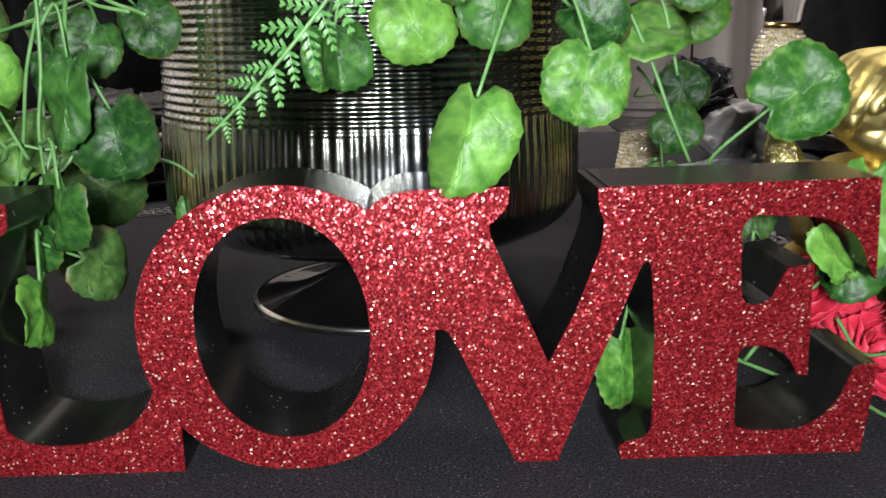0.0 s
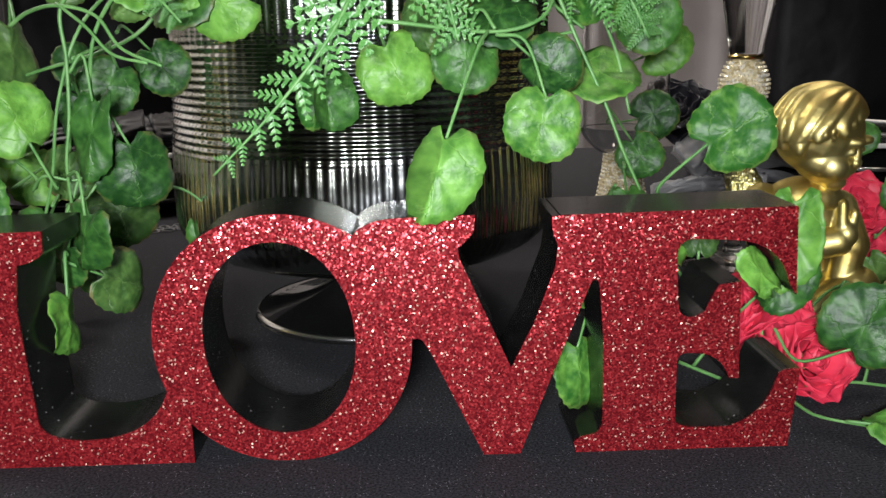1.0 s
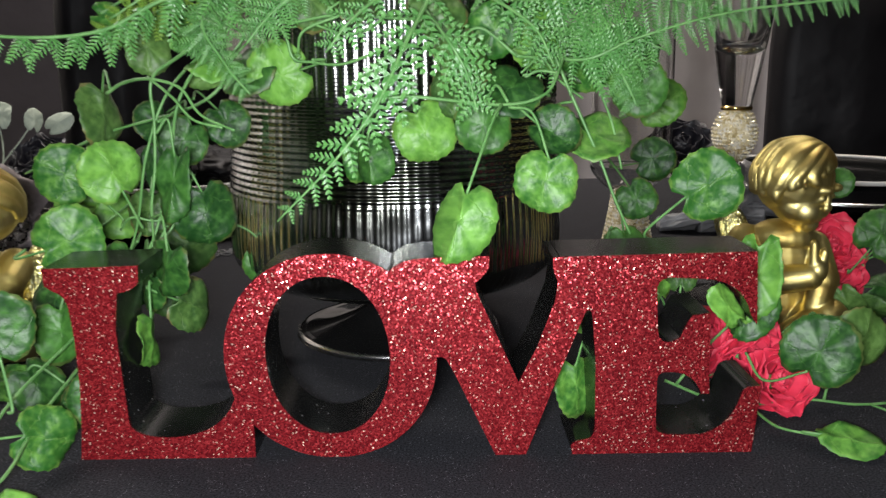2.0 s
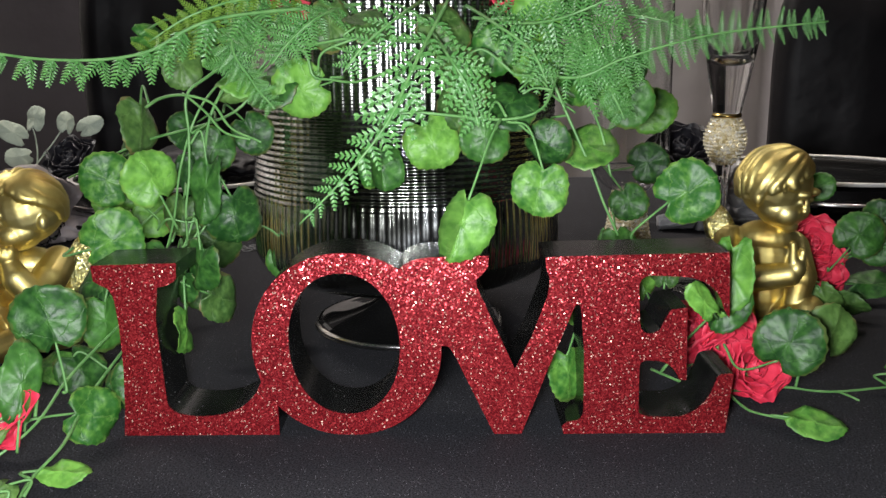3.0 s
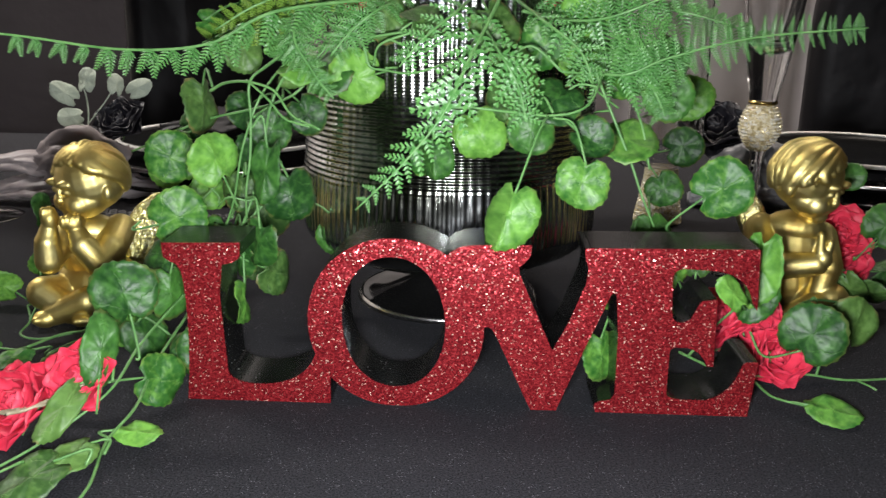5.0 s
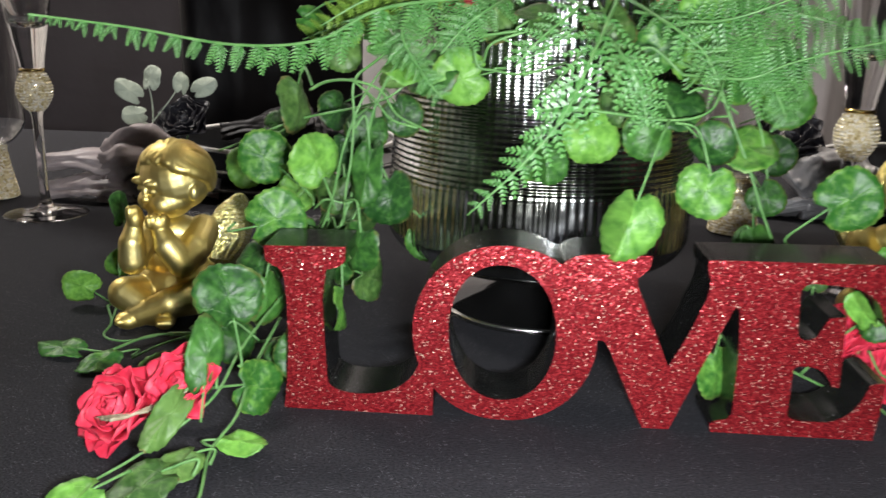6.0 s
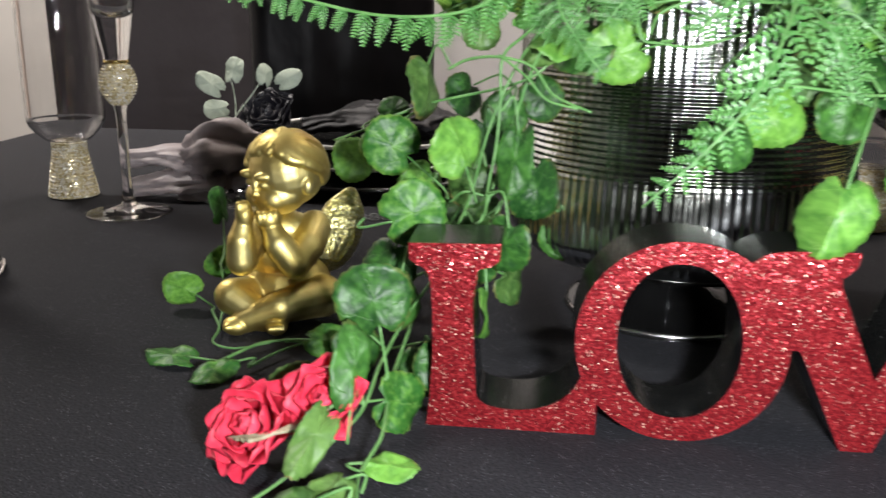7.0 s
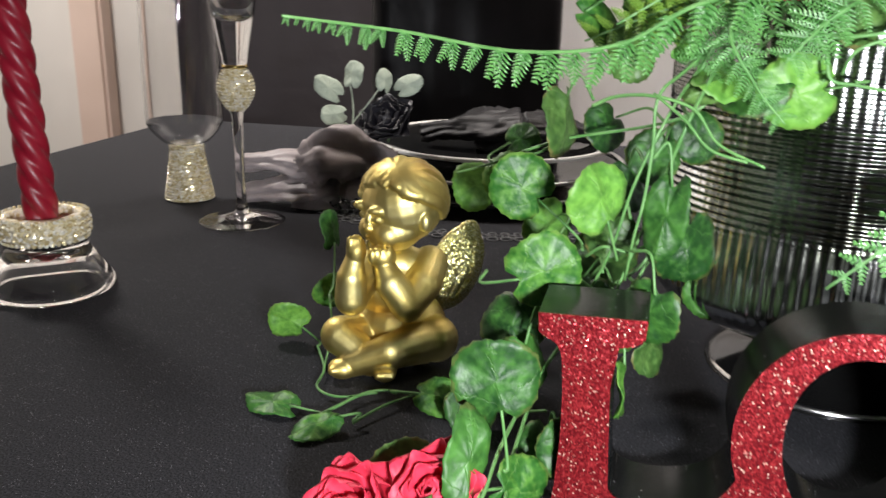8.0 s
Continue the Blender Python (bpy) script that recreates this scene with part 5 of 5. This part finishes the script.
for k in range(4):
    vine(left, [(-0.226 + 0.004 * k, -0.054 - 0.004 * k, 0.016 + 0.002 * k), (-0.206, -0.056, 0.021), (-0.186 + 0.003 * k, -0.052 + 0.004 * k, 0.024 + 0.003 * k)], 0.0012, 0.0010, DRY_STEM)
leaf(left, -0.171, -0.026, 0.069, 17, -80, -10, 14, LEAF_DARK, 12, 0.1, to=(-0.166, -0.03, 0.035))
leaf(left, -0.176, -0.045, 0.046, 19, -100, 20, 0, LEAF_DARK, 14, 0.05, 0.5, to=(-0.178, -0.05, 0.022))
leaf(left, -0.187, -0.064, 0.026, 21, 48, 10, -25, LEAF_OLIVE, 16, 0.05, 0.36, to=(-0.172, -0.045, 0.03))
leaf(left, -0.162, -0.010, 0.0150, 14.5, 165, 24, 6, LEAF_FRESH, 8, 0.05, to=(-0.186, -0.03, 0.016))
leaf(left, -0.160, -0.050, 0.0065, 13, 175, 0, 10, LEAF_FRESH, 20, 0.1, 0.6, to=(-0.171, -0.058, 0.007), flat=True)
leaf(left, -0.180, -0.076, 0.008, 13, 60, 10, 15, LEAF_OLIVE, 14, 0.08, 0.7, to=(-0.168, -0.07, 0.005), flat=True)
leaf(left, -0.190, -0.094, 0.007, 17, 50, 0, 20, LEAF_OLIVE, 14, 0.08, 0.75, to=(-0.172, -0.08, 0.005), flat=True)
leaf(left, -0.213, -0.108, 0.007, 15, 40, 0, 25, LEAF_FRESH, 14, 0.08, 0.7, to=(-0.20, -0.085, 0.006), flat=True)
leaf(left, -0.206, -0.022, 0.022, 15, -60, 0, 0, LEAF_OLIVE, 14, 0.08, to=(-0.19, -0.04, 0.02))
leaf(left, -0.323, 0.131, 0.0145, 12.5, -35, 0, 25, LEAF_FRESH, 8, 0.12, to=(-0.300, 0.118, 0.006))
leaf(left, -0.2965, 0.050, 0.0055, 16, -8, 0, 8, LEAF_FRESH, 14, 0.08, 0.62, to=(-0.268, 0.046, 0.005), flat=True)
leaf(left, -0.266, 0.032, 0.0065, 14.5, 40, 0, 10, LEAF_FRESH, 22, 0.12, 0.6, to=(-0.252, 0.044, 0.004), flat=True)
leaf(left, -0.215, 0.070, 0.010, 15, 180, 0, 40, LEAF_FRESH, 14, 0.08, 0.7, to=(-0.24, 0.076, 0.005), flat=True)
leaf(left, -0.195, 0.055, 0.013, 15, 120, 20, 0, LEAF_DARK, 14, 0.08, to=(-0.18, 0.06, 0.01))
leaf(left, -0.145, 0.010, 0.026, 14, 90, 10, 0, LEAF_DARK, 14, 0.08, to=(-0.14, 0.0, 0.036))
leaf(left, -0.155, 0.020, 0.018, 14, 90, -20, 0, LEAF_DARK, 14, 0.08, to=(-0.15, 0.01, 0.03))
leaf(left, -0.318, 0.19, 0.055, 14, -80, 50, 0, LEAF_DARK, 14, 0.08, 0.8, to=(-0.305, 0.15, 0.026))
leaf(left, -0.312, 0.172, 0.020, 12, 30, 10, 20, LEAF_FRESH, 14, 0.08, to=(-0.305, 0.15, 0.02))
rose((-0.220, -0.047, 0.0190), (-0.30, -0.62, 0.60), 0.96, RED_PETALS, "red fabric rose lying on its side on the cloth", 5)
rose((-0.189, -0.046, 0.033), (-0.15, -0.80, 0.50), 0.80, RED_PETALS, "red fabric rose resting on the garland leaves", 6)

# garland by the other end of the sign
right_side = thing("ivy_garland", "plastic ivy garland trailing on the cloth past the sign", "garland")
vine(right_side, [(0.125, 0.060, 0.010), (0.148, 0.040, 0.006), (0.170, 0.038, 0.006), (0.193, 0.042, 0.006), (0.218, 0.040, 0.004), (0.256, 0.047, 0.004), (0.300, 0.058, 0.004)])
vine(right_side, [(0.160, 0.039, 0.006), (0.164, 0.022, 0.004), (0.168, 0.013, 0.004), (0.181, 0.002, 0.005)], 0.001)
vine(right_side, [(0.200, 0.043, 0.005), (0.202, 0.042, 0.016), (0.208, 0.036, 0.026)], 0.001)
vine(right_side, [(0.222, 0.040, 0.004), (0.226, 0.033, 0.004), (0.229, 0.030, 0.003)], 0.0008)
vine(right_side, [(0.235, 0.10, 0.03), (0.205, 0.085, 0.035), (0.170, 0.06, 0.022), (0.140, 0.055, 0.012)], 0.0011)
vine(right_side, [(0.128, 0.05, 0.012), (0.140, 0.046, 0.032), (0.150, 0.036, 0.050)], 0.0011)
leaf(right_side, 0.184, 0.018, 0.040, 18, -115, -4, 12, LEAF_DARK, 8, 0.10, to=(0.160, 0.045, 0.030))
leaf(right_side, 0.223, 0.054, 0.034, 16, -100, 34, 6, LEAF_OLIVE, 16, 0.10, to=(0.203, 0.042, 0.02))
leaf(right_side, 0.190, -0.006, 0.0075, 16, 165, 0, 16, LEAF_FRESH, 14, 0.10, 0.62, to=(0.181, 0.002, 0.005), flat=True)
leaf(right_side, 0.262, 0.042, 0.0115, 14, 165, 0, 30, LEAF_FRESH, 14, 0.10, 0.8, to=(0.252, 0.047, 0.005), flat=True)
leaf(right_side, 0.1535, 0.022, 0.075, 22, 84, -24, 4, LEAF_FRESH, 32, 0.30, 0.66, to=(0.146, 0.036, 0.05))
leaf(right_side, 0.152, 0.022, 0.058, 15, 60, -18, -10, LEAF_DARK, 26, 0.1, 0.8, to=(0.146, 0.036, 0.05))
leaf(right_side, 0.1355, 0.006, 0.066, 12.5, -40, 40, 0, LEAF_FRESH, 20, 0.1, 0.6, to=(0.145, 0.035, 0.055))
leaf(right_side, 0.0725, 0.020, 0.0235, 14, 100, 38, 0, LEAF_FRESH, 8, 0.05, to=(0.09, 0.05, 0.04))
leaf(right_side, 0.082, 0.045, 0.052, 11, 100, 30, 0, LEAF_FRESH, 8, 0.05, to=(0.10, 0.055, 0.05))
leaf(right_side, 0.114, 0.050, 0.066, 13, -60, 30, 0, LEAF_FRESH, 14, 0.05, 0.8, to=(0.125, 0.055, 0.045))
leaf(right_side, 0.128, 0.052, 0.070, 11, -90, 0, 0, LEAF_OLIVE, 14, 0.05, 0.8, to=(0.128, 0.055, 0.045))
leaf(right_side, 0.124, 0.060, 0.030, 11, 90, 20, 0, LEAF_OLIVE, 12, 0.05, to=(0.126, 0.055, 0.042))
leaf(right_side, 0.292, 0.175, 0.062, 17, 240, 10, 0, LEAF_DARK, 10, 0.05, to=(0.27, 0.17, 0.04))
leaf(right_side, 0.312, 0.190, 0.070, 14, 240, -10, 0, LEAF_DARK, 10, 0.05, to=(0.285, 0.18, 0.045))
leaf(right_side, 0.310, 0.185, 0.050, 13, 200, 0, 0, LEAF_DARK, 10, 0.05, to=(0.285, 0.18, 0.04))
leaf(right_side, 0.325, 0.215, 0.016, 21, 180, 0, 35, LEAF_DARK, 10, 0.05, 0.6, to=(0.29, 0.20, 0.02), flat=True)
leaf(right_side, 0.262, 0.150, 0.022, 15, 120, 0, 30, LEAF_OLIVE, 10, 0.05, 0.7, to=(0.255, 0.17, 0.03))
leaf(right_side, 0.280, 0.155, 0.018, 15, 150, 0, 45, LEAF_OLIVE, 10, 0.05, 0.6, to=(0.265, 0.17, 0.03))
leaf(right_side, 0.276, 0.21, 0.090, 13, 200, 0, -10, LEAF_DARK, 10, 0.05, 0.8, to=(0.265, 0.20, 0.06))
leaf(right_side, 0.215, 0.085, 0.020, 14, 90, 10, 10, LEAF_DARK, 10, 0.05, to=(0.205, 0.085, 0.03))
rose((0.166, 0.060, 0.023), (-0.10, -0.85, 0.4), 1.02, RED_PETALS, "red fabric rose lying behind the sign's end", 7)
rose((0.150, 0.068, 0.032), (-0.5, -0.5, 0.6), 0.9, RED_PETALS, "red fabric rose lying behind the sign's end", 8)
rose((0.178, 0.042, 0.017), (0.15, -0.85, 0.45), 0.85, RED_PETALS, "red fabric rose lying behind the sign's end", 9)
rose((0.266, 0.190, 0.052), (0.1, -0.8, 0.5), 1.15, RED_PETALS, "red fabric rose beside the gold cherub", 10)
rose((0.272, 0.186, 0.034), (0.3, -0.7, 0.2), 1.15, RED_PETALS, "red fabric rose beside the gold cherub", 11)

# napkin sprigs
sprig = thing("sprig", "small sprig of pale dusty green leaves on the napkin", "sprig", group="napkin sprigs")
vine(sprig, [(-0.405, 0.44, 0.05), (-0.402, 0.46, 0.08), (-0.408, 0.475, 0.105), (-0.415, 0.48, 0.122)], 0.0012, 0.0008, PALE_LEAF)
vine(sprig, [(-0.402, 0.46, 0.08), (-0.388, 0.47, 0.10), (-0.376, 0.475, 0.118)], 0.0010, 0.0008, PALE_LEAF)
for x, y, z, r, spin, yaw in ((-0.432, 0.478, 0.110, 17, -40, 10), (-0.408, 0.478, 0.124, 15, -95, -30), (-0.424, 0.470, 0.086, 15, 5, 20), (-0.374, 0.474, 0.120, 13, -110, 30), (-0.352, 0.474, 0.117, 15, 215, -20), (-0.415, 0.460, 0.070, 14, 20, -10)):
    leaf(sprig, x, y, z, r, spin, yaw, -20, PALE_LEAF, 14, 0.05, 0.72)
rose((-0.372, 0.465, 0.085), (-0.1, -0.6, 0.6), 1.25, BLACK_PETALS, "black fabric rose on the grey napkin", 12)
rose((0.262, 0.52, 0.085), (-0.1, -0.6, 0.6), 1.6, BLACK_PETALS, "black fabric rose on the silver napkin", 13)
